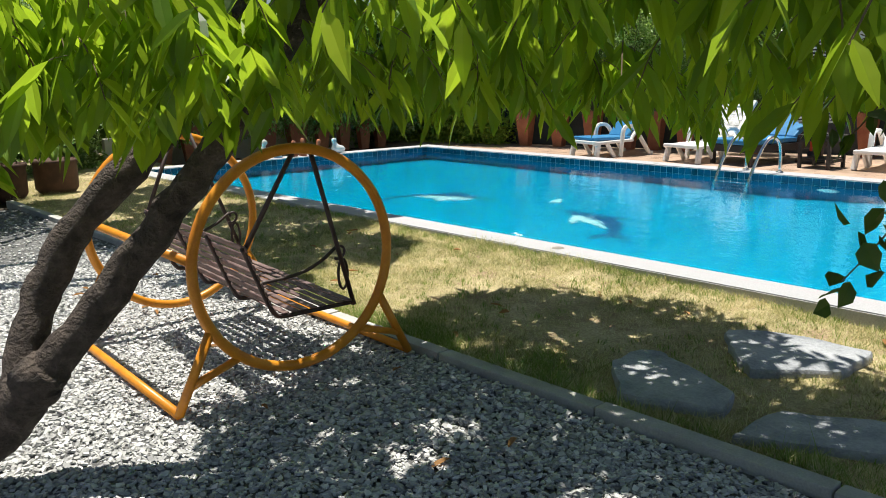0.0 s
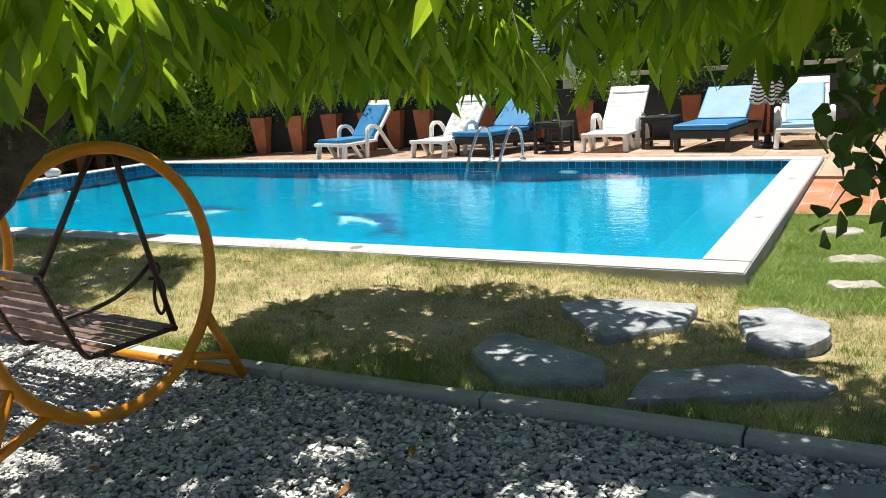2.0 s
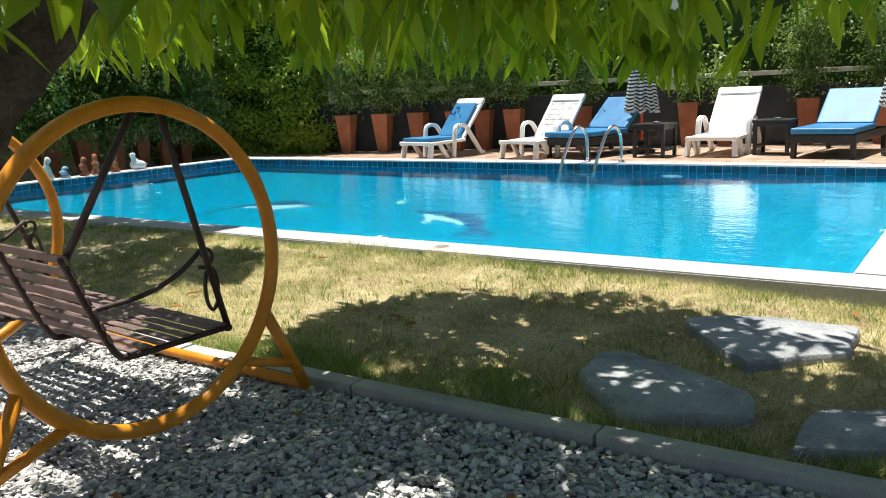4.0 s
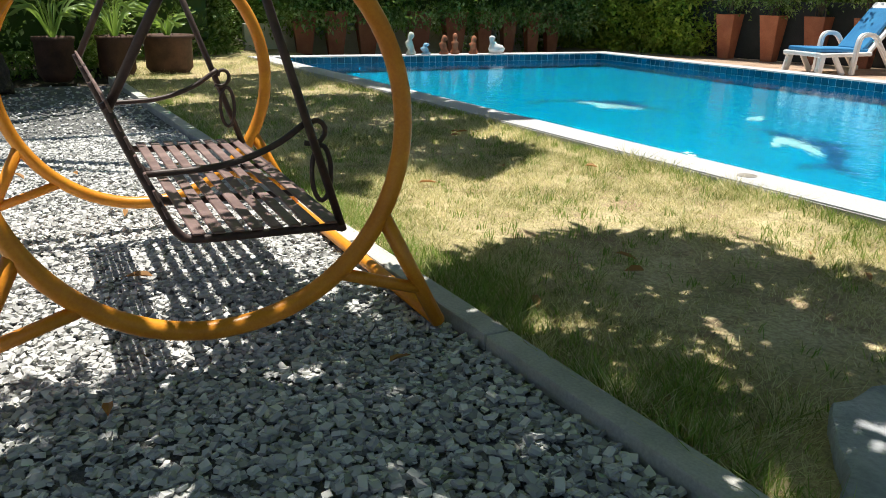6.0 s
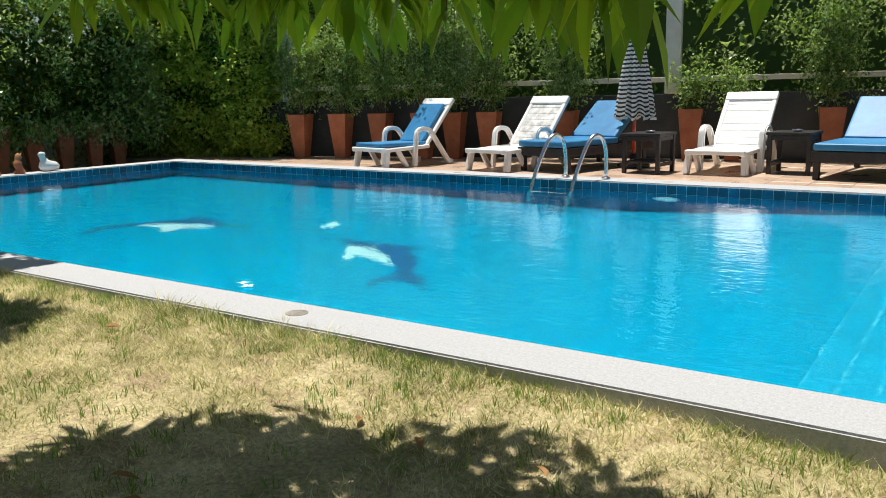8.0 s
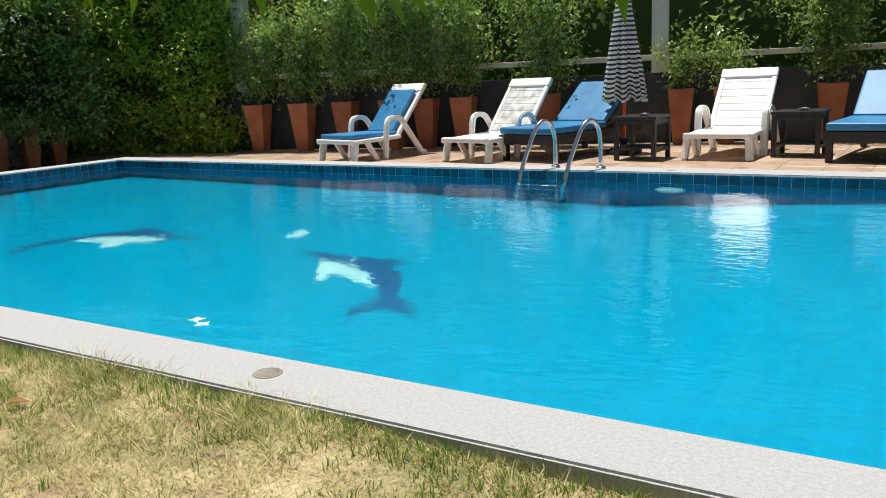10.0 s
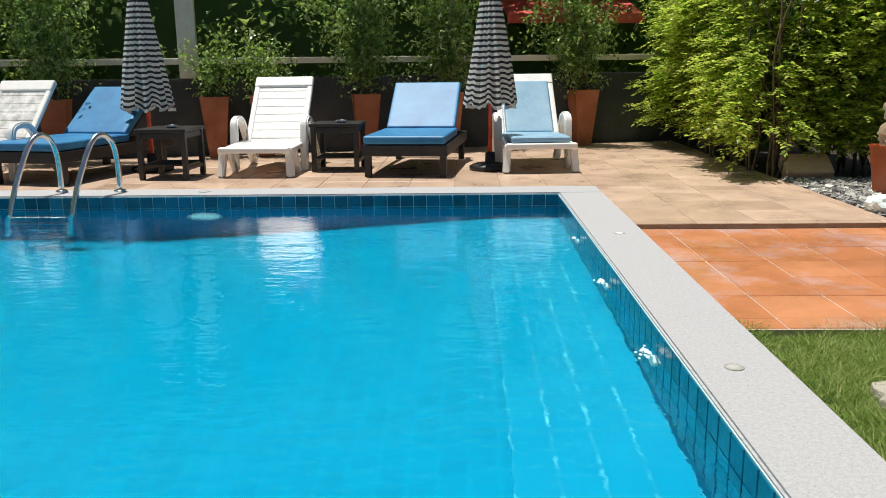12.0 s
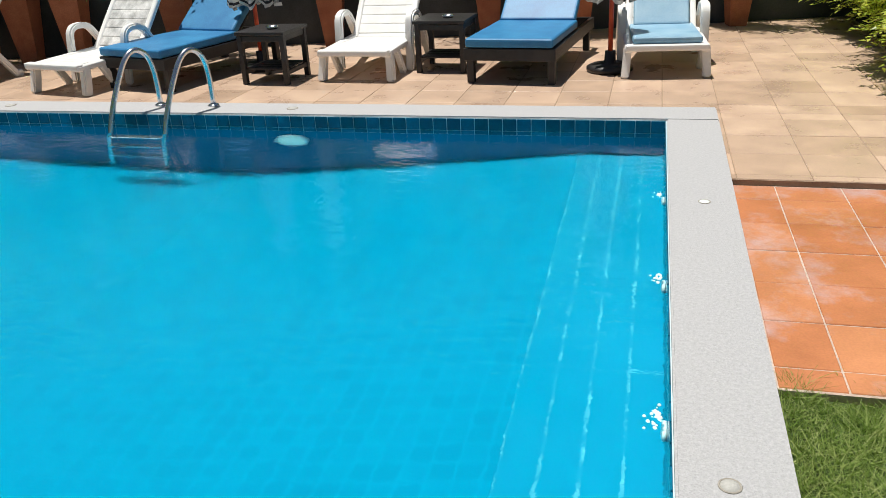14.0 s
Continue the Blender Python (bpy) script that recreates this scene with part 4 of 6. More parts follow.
def ladder():
    steps = thing("pool_ladder", "polished steel pool ladder hooked over the coping", "pool ladder", pose(-3.68, -0.012, 0.0))
    profile = ((0.24, 0.0), (0.238, 0.25), (0.20, 0.40), (0.11, 0.46), (0.015, 0.40), (-0.09, 0.21), (-0.17, 0.02), (-0.215, -0.15), (-0.235, -0.45), (-0.24, -0.95))
    for s in (-1, 1):
        part("rail", tube(smooth_line([(s * 0.235 - 0.4 * (0.24 - y), y, z) for y, z in profile], 5), 0.021, "rail", M["steel"], 14), steps)
        part("flange", lathe([(0.045, 0.0), (0.045, 0.008), (0.03, 0.016)], "flange", M["steel"], 16), steps, m=pose(s * 0.235, 0.24, 0.001))
    for z in (-0.2, -0.45, -0.70):
        part("tread", boxes([((-0.19, -0.225, z), (0.45, 0.08, 0.025))], "tread", M["steel"], 0.006), steps)


def pot(m, label, size=1.0, material="terracotta", group="pots along the wall"):
    ob = thing("plant_pot", label, "plant pot", m, group)
    lo, hi, h = 0.115 * size, 0.215 * size, 0.68 * size
    part("body", lathe([(lo, 0), (lo + 0.01, 0.005), (hi, h - 0.02), (hi + 0.004, h), (hi - 0.035, h), (hi - 0.045, h - 0.06)], "body", M[material], 4, smooth=False), ob, m=pose(0, 0, 0))
    part("soil", boxes([((0, 0, h - 0.06), (hi * 1.1, hi * 1.1, 0.03))], "soil", M["soil"], 0.005), ob)
    return ob


def potted_shrub(rng, m, height, wide, name, label, material, count, deep=None):
    """A shrub that grows out of a pot: stems and a ragged crown."""
    shrub = thing(name, label, "shrub", m, "potted shrubs")
    lines, nodes = [], []
    for k in range(9):
        end = np.array((rng.normal(0, wide * 0.4), rng.normal(0, (deep or wide) * 0.4), height * rng.uniform(0.55, 0.98)))
        line = [np.array(p) for p in smooth_line([(rng.normal(0, 0.03), rng.normal(0, 0.03), 0), end * (0.35, 0.35, 0.45), end], 6)]
        lines.append(line)
        for p in line[3:]:
            nodes.append(p)
            for _ in range(3):
                nodes.append(p + rng.normal(0, 1, 3) * (wide * 0.22, (deep or wide) * 0.22, 0.14))
    nodes = np.array(nodes)
    nodes = nodes[nodes[:, 2] > 0.05]

    def inside(n):
        pick = nodes[rng.integers(0, len(nodes), n)]
        out = rng.normal(0, 1, (n, 3))
        out /= np.linalg.norm(out, axis=1, keepdims=True)
        return pick + out * rng.uniform(0.02, 0.13, (n, 1)), out

    part("stem_growth", twig_mesh("stem_growth", lines, 0.009, M["twig"]), shrub)
    part("crown", crown("crown", rng, count, inside, M[material], (0.035, 0.075), 0.5), shrub)
    return shrub


def hedge_block(rng, name, label, centre, size, turn, count, material, length, lumps=0.12, stems=0, clump=0.10, foot=1.0, inner=0.25):
    """A clipped hedge: leaves over an uneven block, thinner inside round a dark fill that stands for shade, on a few
    stems.
    """
    hedge = thing(name, label, "hedge", pose(*centre, 0, 0, turn))
    sx, sy, sz = size

    def inside(n):
        u = rng.uniform(-1, 1, (n, 3))
        axis = rng.choice(3, n, p=[0.25, 0.45, 0.30])
        sign = np.where(rng.random(n) < 0.5, -1.0, 1.0)
        shell = 1 - np.abs(rng.normal(0, 0.10, n))
        u[np.arange(n), axis] = sign * shell
        out = np.zeros((n, 3))
        out[np.arange(n), axis] = sign
        p = u * (sx / 2, sy / 2, sz / 2)
        bump = np.array([noise.noise((a * 1.7 + centre[0], b * 1.7, c * 2.2)) for a, b, c in p])
        p += out * (bump * lumps * 2)[:, None] + rng.normal(0, 0.03, (n, 3))
        narrow = foot + (1 - foot) * np.clip((p[:, 2] + sz / 2) / (sz * 0.6), 0, 1)
        p[:, 0] *= narrow
        p[:, 1] *= narrow
        # leaves sit in sprays, with gaps between them
        pick = rng.integers(0, max(1, n // 28), n)
        return p[pick] + rng.normal(0, clump, (n, 3)) * (1, 1, 0.7) + out[pick] * rng.uniform(-0.3, 0.9, (n, 1)) * clump + (0, 0, sz / 2), out[pick] + (0, 0, 0.25)

    part("crown", crown("crown", rng, count, inside, M[material], length, 0.5), hedge)
    # dark filling in the middle paints the shade seen between the sprays
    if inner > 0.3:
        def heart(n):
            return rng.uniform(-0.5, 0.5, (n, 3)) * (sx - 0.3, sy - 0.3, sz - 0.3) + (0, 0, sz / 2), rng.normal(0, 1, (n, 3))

        part("inner_growth", crown("inner_growth", rng, 6000, heart, M["dark_leaf_and_shade"], (0.10, 0.18), 0.6), hedge)
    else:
        # a solid dark block stands in for the shade inside
        part("inner_growth", boxes([((0, 0, sz / 2), ((sx - 2 * inner) * foot, (sy - 2 * inner) * foot, sz - 2 * inner))], "inner_growth", M["dark_leaf_and_shade"], 0.08), hedge)
    lines = []
    for k in range(stems):
        x, y = rng.uniform(-sx / 2, sx / 2) * 0.9, rng.uniform(-sy / 2, sy / 2) * 0.5
        lines.append([np.array(p) for p in smooth_line([(x, y, -0.4), (x + rng.normal(0, 0.06), y, 0.1), (x + rng.normal(0, 0.15), y + rng.normal(0, 0.1), sz * 0.85)], 5)])
    if lines:
        part("stem_growth", twig_mesh("stem_growth", lines, 0.022, M["bark"]), hedge)
    return hedge


def spray_hedge(rng, name, label, centre, size, turn, sprays, stems):
    """An open hedge: flat feathery sprays round dark inner leaves that stand for shade, on bare brown stems."""
    hedge = thing(name, label, "hedge", pose(*centre, 0, 0, turn))
    sx, sy, sz = size
    places, ways, ups, lens, lines = [], [], [], [], []
    for k in range(sprays):
        h = rng.uniform(0.05, 1.0)
        if h > 0.75 and rng.random() < 0.5:
            h = rng.uniform(0.2, 0.75)
        u = rng.uniform(-1, 1, 2)
        top = rng.random() < 0.05
        if not top:
            side = rng.choice(2, p=[sx / (sx + sy), sy / (sx + sy)])
            u[1 - side] = (1 if rng.random() < 0.5 else -1) * (1 - abs(rng.normal(0, 0.10)))
        else:
            h = 1 + rng.normal(0, 0.04)
        out = np.array((u[0] * (abs(u[0]) > 0.8), u[1] * (abs(u[1]) > 0.8), 0.3 + 0.5 * top)) + rng.normal(0, 0.25, 3)
        out /= np.linalg.norm(out)
        at = np.array((u[0] * sx / 2, u[1] * sy / 2, h * sz))
        lump = noise.noise((at[0] * 1.6 + centre[0], at[1] * 1.6, at[2] * 1.8))
        taper = 1.10 - 0.30 * h
        at = at * (taper, taper, 1) + out * (0.38 * lump - 0.10 + abs(rng.normal(0, 0.13)))
        long = rng.uniform(0.14, 0.26)
        across = np.cross(out, (0, 0, 1)) + rng.normal(0, 0.12, 3)
        rib = [at + out * long * f + np.array((0, 0, -0.09 * f * f)) for f in np.linspace(-0.5, 1, 5)]
        lines.append(rib)
        for j in range(11):
            f = (j + 1) / 11
            sign = 1 if j % 2 else -1
            places.append(at + out * long * f + np.array((0, 0, -0.09 * f * f)))
            ways.append(across * sign * (0.9 if j < 10 else 0.0) + out * 0.6 + (0, 0, -0.15) + rng.normal(0, 0.12, 3))
            ups.append(np.array((0, 0, 1.0)) + rng.normal(0, 0.28, 3))
            lens.append(rng.uniform(0.045, 0.075))
    lens = np.array(lens)
    part("crown", leaves("crown", places, ways, ups, lens, lens * 0.5, M["bright"], 0.12, 0.12), hedge)
    part("twig_growth", twig_mesh("twig_growth", lines, 0.0022, M["stem"]), hedge)

    # large dark leaves in the middle, coloured as the hedge's inner shade
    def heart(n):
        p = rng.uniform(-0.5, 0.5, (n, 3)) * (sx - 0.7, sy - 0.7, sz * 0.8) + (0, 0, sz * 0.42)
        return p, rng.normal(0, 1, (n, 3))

    part("inner_growth", crown("inner_growth", rng, sprays // 3, heart, M["dark_leaf_and_shade"], (0.10, 0.17), 0.6), hedge)
    trunks = []
    for k in range(stems):
        u = rng.uniform(-1, 1, 2)
        side = rng.choice(2, p=[sx / (sx + sy), sy / (sx + sy)])
        u[1 - side] = (1 if rng.random() < 0.5 else -1) * rng.uniform(0.70, 0.86)
        x, y = u[0] * sx / 2, u[1] * sy / 2
        for fork in range(2):
            trunks.append([np.array(p) for p in smooth_line([(x, y, -centre[2] - 0.14), (x + rng.normal(0, 0.04), y + rng.normal(0, 0.04), 0.22), (x * 1.03 + rng.normal(0, 0.10), y * 1.03 + rng.normal(0, 0.10), sz * 0.5), (x * 1.1 + rng.normal(0, 0.16), y * 1.1 + rng.normal(0, 0.16), sz * 0.85)], 5)])
    part("stem_growth", twig_mesh("stem_growth", trunks, 0.017, M["stem"]), hedge)
    return hedge


def stone_slab(corners, seed, top, label, material="slate"):
    """A flagstone of the given corners with a chipped, uneven rim."""
    srng = np.random.default_rng(seed)
    cx, cy = (sum(c[k] for c in corners) / len(corners) for k in (0, 1))
    rim = []
    for (ax, ay), (bx, by) in zip(corners, [*corners[1:], corners[0]]):
        for f in (0.0, 0.22, 0.45, 0.68, 0.88):
            keep_in = 0.965 if f == 0.0 else 1.0
            wob = srng.normal(0, 0.008, 2)
            rim.append(((ax + (bx - ax) * f - cx) * keep_in + wob[0], (ay + (by - ay) * f - cy) * keep_in + wob[1]))
    n = len(rim)
    verts, faces = [], []
    for scale, z in ((0.985, -0.09), (1.0, -0.03), (0.995, -0.014), (0.975, -0.004), (0.90, 0.0), (0.62, 0.003), (0.3, 0.002)):
        verts += [(x * scale, y * scale, z + (0.012 * noise.noise((x * scale * 9 + seed, y * scale * 9, 1)) if z > -0.02 else 0)) for x, y in rim]
    for r in range(6):
        for k in range(n):
            l = (k + 1) % n
            faces.append((r * n + k, r * n + l, (r + 1) * n + l, (r + 1) * n + k))
    verts.append((0, 0, 0.002))
    faces += [(6 * n + k, 6 * n + (k + 1) % n, len(verts) - 1) for k in range(n)]
    data = mesh_of("stepping_stone", verts, faces, M[material], True)
    bm = bmesh.new()
    bm.from_mesh(data)
    for edge in bm.edges:
        edge.smooth = edge.calc_face_angle(0) < 0.6
    bmesh.ops.recalc_face_normals(bm, faces=bm.faces[:])
    bm.to_mesh(data)
    bm.free()
    tagged(new("stepping_stone", data), label, "stepping stone", "stepping stones").matrix_basis = pose(cx, cy, top)


def stepping_stone(x, y, rx, ry, turn, seed, top, label="grey slate stepping stone set in the lawn", material="slate"):
    rng = np.random.default_rng(seed)
    n = 18
    rim = []
    for k in range(n):
        w = 2 * math.pi * k / n
        r = 1 / max(abs(math.cos(w)), abs(math.sin(w))) ** 0.7 * (1 + rng.normal(0, 0.06))
        rim.append((rx * r * math.cos(w), ry * r * math.sin(w)))
    verts, faces = [], []
    for scale, z in ((0.99, -0.09), (1.0, -0.022), (0.975, -0.005), (0.92, 0.0), (0.55, 0.004)):
        verts += [(a * scale, b * scale, z + (rng.normal(0, 0.006) if z > -0.01 else 0)) for a, b in rim]
    for r in range(4):
        for k in range(n):
            l = (k + 1) % n
            faces.append((r * n + k, r * n + l, (r + 1) * n + l, (r + 1) * n + k))
    verts.append((0, 0, 0.002))
    faces += [(4 * n + k, 4 * n + (k + 1) % n, len(verts) - 1) for k in range(n)]
    ob = tagged(new("stepping_stone", mesh_of("stepping_stone", verts, faces, M[material])), label, "stepping stone", "stepping stones")
    ob.matrix_basis = pose(x, y, top, rng.normal(0, 0.6), rng.normal(0, 0.6), turn)


build_swing()
build_tree()
build_heart_bush()
F = -0.04
for x, y, turn, pad, label in ((-6.93, 0.48, -13, True, "white plastic sun lounger with a blue cushion, back raised"),
                               (-5.25, 0.72, -11, False, "white plastic sun lounger with a scuffed bare back"),
                               (-2.63, 1.27, -2, False, "bare white plastic sun lounger, back raised"),
                               (0.0, 1.42, 4, True, "white plastic sun lounger with a faded blue cushion")):
    plastic_lounger(pose(x, y, F, 0, 0, turn), label, "scuffed" if "scuffed" in label else "white_plastic")
    if pad:
        faded = "faded" in label
        cushion(pose(x, y, F, 0, 0, turn), "faded pale blue cushion on a white lounger" if faded else "blue vinyl cushion on a white lounger", "faded_vinyl" if faded else "blue_vinyl")
wooden_lounger(pose(-4.55, 0.88, F, 0, 0, -13))
wooden_lounger(pose(-1.25, 1.18, F, 0, 0, -6))
side_table(pose(-3.42, 1.36, F, 0, 0, -3))
side_table(pose(-1.94, 1.85, F, 0, 0, -2))
umbrella(-3.80, 1.85, 1.98, "closed patio umbrella with black and white stripes beside a side table")
umbrella(-0.465, 1.73, 1.98, "closed patio umbrella with black and white stripes on a red pole")
ladder()
rng = np.random.default_rng(3)
for x, y in ((-9.28, 1.60), (-8.58, 1.78), (-7.9, 1.93), (-7.2, 2.08), (-6.72, 2.2), (-6.2, 2.33), (-5.1, 2.6), (-3.50, 3.04), (-2.98, 3.16), (-1.85, 3.42), (-0.9, 3.65), (0.75, 4.1)):
    pot(pose(x, y, F, 0, 0, 14), "tall tapering terracotta pot by the garden wall")
    slim = -4.2 < x < -2.9
    potted_shrub(rng, pose(x, y, F + 0.62, 0, 0, 14), 0.75 if slim else rng.uniform(1.5, 2.1), 0.36 if slim else 0.66, "potted_shrub",
                 "young small-leaved shrub in a terracotta pot" if slim else "loose small-leaved shrub in a terracotta pot", "hedge", 1100 if slim else 4600, 0.3 if slim else 0.4)
for x, y, size in ((-12.40, -4.37, 1.25), (-12.35, -3.86, 1.25), (-12.30, -3.33, 1.25), (-12.22, -2.42, 1.2), (-12.18, -1.79, 1.3), (-12.10, -1.26, 0.95), (-12.05, -0.79, 0.9), (-12.0, -0.33, 0.9), (-12.0, 0.09, 0.9)):
    pot(pose(x, y, -0.10, 0, 0, -12) @ Matrix.Diagonal((size, size, 1.02, 1)), "tapering terracotta pot under the clipped hedge", group="pots under the hedge")
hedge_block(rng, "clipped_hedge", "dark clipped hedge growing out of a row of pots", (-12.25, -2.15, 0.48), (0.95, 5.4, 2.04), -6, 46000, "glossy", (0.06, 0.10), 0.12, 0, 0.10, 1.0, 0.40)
hedge_block(rng, "corner_hedge", "tall yellow-green feathery hedge in the garden's corner", (-11.5, 1.75, 0.0), (3.0, 1.4, 3.0), 14, 62000, "conifer", (0.06, 0.12), 0.2, 0, 0.11)
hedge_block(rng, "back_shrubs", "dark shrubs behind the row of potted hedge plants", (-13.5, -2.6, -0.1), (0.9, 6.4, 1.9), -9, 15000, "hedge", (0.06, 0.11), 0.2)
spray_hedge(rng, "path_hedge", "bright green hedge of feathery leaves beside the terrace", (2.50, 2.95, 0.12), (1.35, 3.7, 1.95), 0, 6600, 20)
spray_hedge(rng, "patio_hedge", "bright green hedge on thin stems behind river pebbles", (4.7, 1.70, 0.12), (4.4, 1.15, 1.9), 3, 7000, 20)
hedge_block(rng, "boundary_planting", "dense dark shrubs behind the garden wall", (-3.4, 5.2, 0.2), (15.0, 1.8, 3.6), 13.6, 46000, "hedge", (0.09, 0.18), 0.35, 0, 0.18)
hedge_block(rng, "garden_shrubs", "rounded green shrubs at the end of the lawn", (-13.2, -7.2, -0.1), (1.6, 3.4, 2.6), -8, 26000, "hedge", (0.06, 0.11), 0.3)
FLAGS = (((-0.41, -7.20), (0.0, -7.03), (-0.06, -6.83), (-0.58, -6.60), (-0.71, -6.65), (-0.67, -6.93)),
         ((-0.18, -6.51), (0.165, -6.27), (0.14, -5.86), (-0.255, -5.87), (-0.565, -6.05), (-0.42, -6.28)),
         ((0.13, -7.22), (0.81, -6.89), (0.87, -6.77), (0.57, -6.65), (0.14, -6.86)),
         ((0.465, -6.43), (0.64, -6.48), (0.79, -6.32), (0.80, -6.05), (0.56, -5.82), (0.34, -5.94)))
for k, corners in enumerate(FLAGS):
    stone_slab(corners, 2 + k, (-0.05, -0.048, -0.055, -0.042)[k], "grey slate stepping stone set in the lawn")
stepping_stone(0.86, -5.18, 0.14, 0.09, 20, 10, -0.075, "worn pale stepping stone sunk in the green lawn", "pale_slab")
stepping_stone(0.84, -4.56, 0.16, 0.10, 5, 12, -0.075, "worn pale stepping stone sunk in the green lawn", "pale_slab")
stepping_stone(0.72, -3.69, 0.145, 0.125, -8, 14, -0.070, "worn pale stepping stone sunk in the green lawn", "pale_slab")
stepping_stone(0.60, -7.86, 0.22, 0.16, 15, 16, -0.085, "grey slate stepping stone lying in the gravel")
stepping_stone(1.15, -7.62, 0.30, 0.15, 12, 18, -0.085, "grey slate stepping stone lying in the gravel")


def ribbon(points, width, name, material, curl=0.0, wave=0.0):
    """A long leaf: a strip along a line, wider in the middle, wavy at its edges."""
    pts = smooth_line(points, 6)
    verts, faces = [], []
    for k, p in enumerate(pts):
        f = k / (len(pts) - 1)
        ahead = (pts[min(k + 1, len(pts) - 1)] - pts[max(k - 1, 0)]).normalized()
        side = ahead.cross(Vector((0.3, -0.9, 0.2))).normalized()
        w = width * (0.25 + 0.75 * math.sin(math.pi * (0.12 + 0.80 * f)))
        up = side.cross(ahead)
        for s in (-1, -0.5, 0, 0.5, 1):
            verts.append(p + side * (s * w / 2) + up * (abs(s) * curl * w + wave * w * abs(s) * math.sin(k * 1.9 + s)))
    for k in range(len(pts) - 1):
        for a in range(4):
            faces.append((k * 5 + a, k * 5 + a + 1, k * 5 + 6 + a, k * 5 + 5 + a))
    return mesh_of(name, verts, faces, material, True)


# ---- planting at the far end of the gravel ----
def build_old_trunk():
    rng = np.random.default_rng(31)
    tree = thing("old_tree", "old forked tree trunk with pale bark beyond the gravel", "tree", pose(-8.4, -8.75, -0.12))
    part("trunk", tube(wobbly([(0, 0, 0), (-0.05, -0.05, 0.4), (-0.15, -0.1, 0.8)], 6, rng, 0.01), [0.22 - 0.004 * k for k in range(13)], "trunk", M["bark"], 14), tree)
    for x, y, z in ((-0.5, -0.5, 2.6), (0.25, 0.25, 2.7), (-0.3, 0.6, 2.4)):
        part("limb", tube(wobbly([(-0.15, -0.1, 0.7), (x * 0.5, y * 0.5, 1.5), (x, y, z)], 6, rng, 0.012), [0.13 - 0.004 * k for k in range(13)], "limb", M["bark"], 12), tree)

    def inside(n):
        out = rng.normal(0, 1, (n, 3))
        out /= np.linalg.norm(out, axis=1, keepdims=True)
        return out * (1.5, 1.3, 0.7) * rng.uniform(0.5, 1, (n, 1)) + (-0.3, 0.1, 2.9), out

    part("crown", crown("crown", rng, 9000, inside, M["hedge"], (0.08, 0.15), 0.4), tree)


def spiky_plant(x, y, size, seed, pot_wide):
    rng = np.random.default_rng(seed)
    tub = thing("round_pot", "round dark terracotta pot at the edge of the lawn", "plant pot", pose(x, y, -0.12), "pots by the lawn")
    part("body", lathe([(pot_wide * 0.7, 0), (pot_wide, 0.10), (pot_wide * 1.02, 0.42), (pot_wide * 1.1, 0.44), (pot_wide * 1.1, 0.48), (pot_wide * 0.95, 0.48), (pot_wide * 0.9, 0.42)], "body", M["dark_clay"], 24), tub)
    plant = thing("spiky_plant", "green strap-leaved plant in a round pot", "plant", pose(x, y, 0.30), "plants by the lawn")
    for k in range(22):
        a, r = k * 2.4, size * rng.uniform(0.5, 1.0)
        c, s = math.cos(a), math.sin(a)
        part("leaf", ribbon([(0, 0, 0), (c * r * 0.4, s * r * 0.4, r * 0.75), (c * r, s * r, r * rng.uniform(0.5, 1.0))], 0.05, "leaf", M["hedge"], 0.15), plant)


build_old_trunk()
plinth = thing("stone_plinth", "weathered stone plinth with a rough capping stone", "plinth", pose(-6.75, -9.32, -0.12))
part("shaft", boxes([((0, 0, 0.42), (0.34, 0.34, 0.84))], "shaft", M["stone"], 0.02), plinth)
part("capping", boxes([((0, 0, 0.92), (0.50, 0.46, 0.16))], "capping", M["stone"], 0.04, 3), plinth)
boulder = bmesh.new()
bmesh.ops.create_icosphere(boulder, subdivisions=3, radius=0.17)
for v in boulder.verts:
    v.co *= 1 + 0.3 * noise.noise(v.co * 6)
    v.co.z *= 0.8
boulder_mesh = bpy.data.meshes.new("boulder")
boulder.to_mesh(boulder_mesh)
boulder.free()
boulder_mesh.materials.append(M["stone"])
tagged(new("boulder", boulder_mesh), "pale rounded boulder lying on the gravel", "boulder").matrix_basis = pose(-7.55, -8.9, -0.03)

for x, y, size, seed, wide in ((-9.75, -7.45, 0.55, 41, 0.2), (-9.9, -6.85, 0.35, 42, 0.27), (-9.6, -8.1, 0.7, 43, 0.2)):
    spiky_plant(x, y, size, seed, wide)
hedge_block(rng, "garden_hedge", "dark green shrubs behind the old tree", (-10.9, -9.3, -0.1), (1.6, 3.6, 2.6), 5, 22000, "hedge", (0.06, 0.11), 0.3)
awning = thing("red_awning", "red awning showing between the shrubs behind the wall", "awning", pose(0.75, 4.98, 1.60, 0, 0, 13.6))
part("cloth", boxes([((0, 0.2, 0.08), (1.9, 0.6, 0.02), (22, 0, 0))], "cloth", M["awning"], 0.005), awning)
part("valance", boxes([((0, -0.08, -0.07), (1.9, 0.015, 0.12))], "valance", M["awning"], 0.004), awning)
for s in (-1, 1):
    part("arm", tube([(s * 0.9, -0.06, -0.02), (s * 0.9, 0.45, -0.45)], 0.015, "arm", M["steel"], 8), awning)

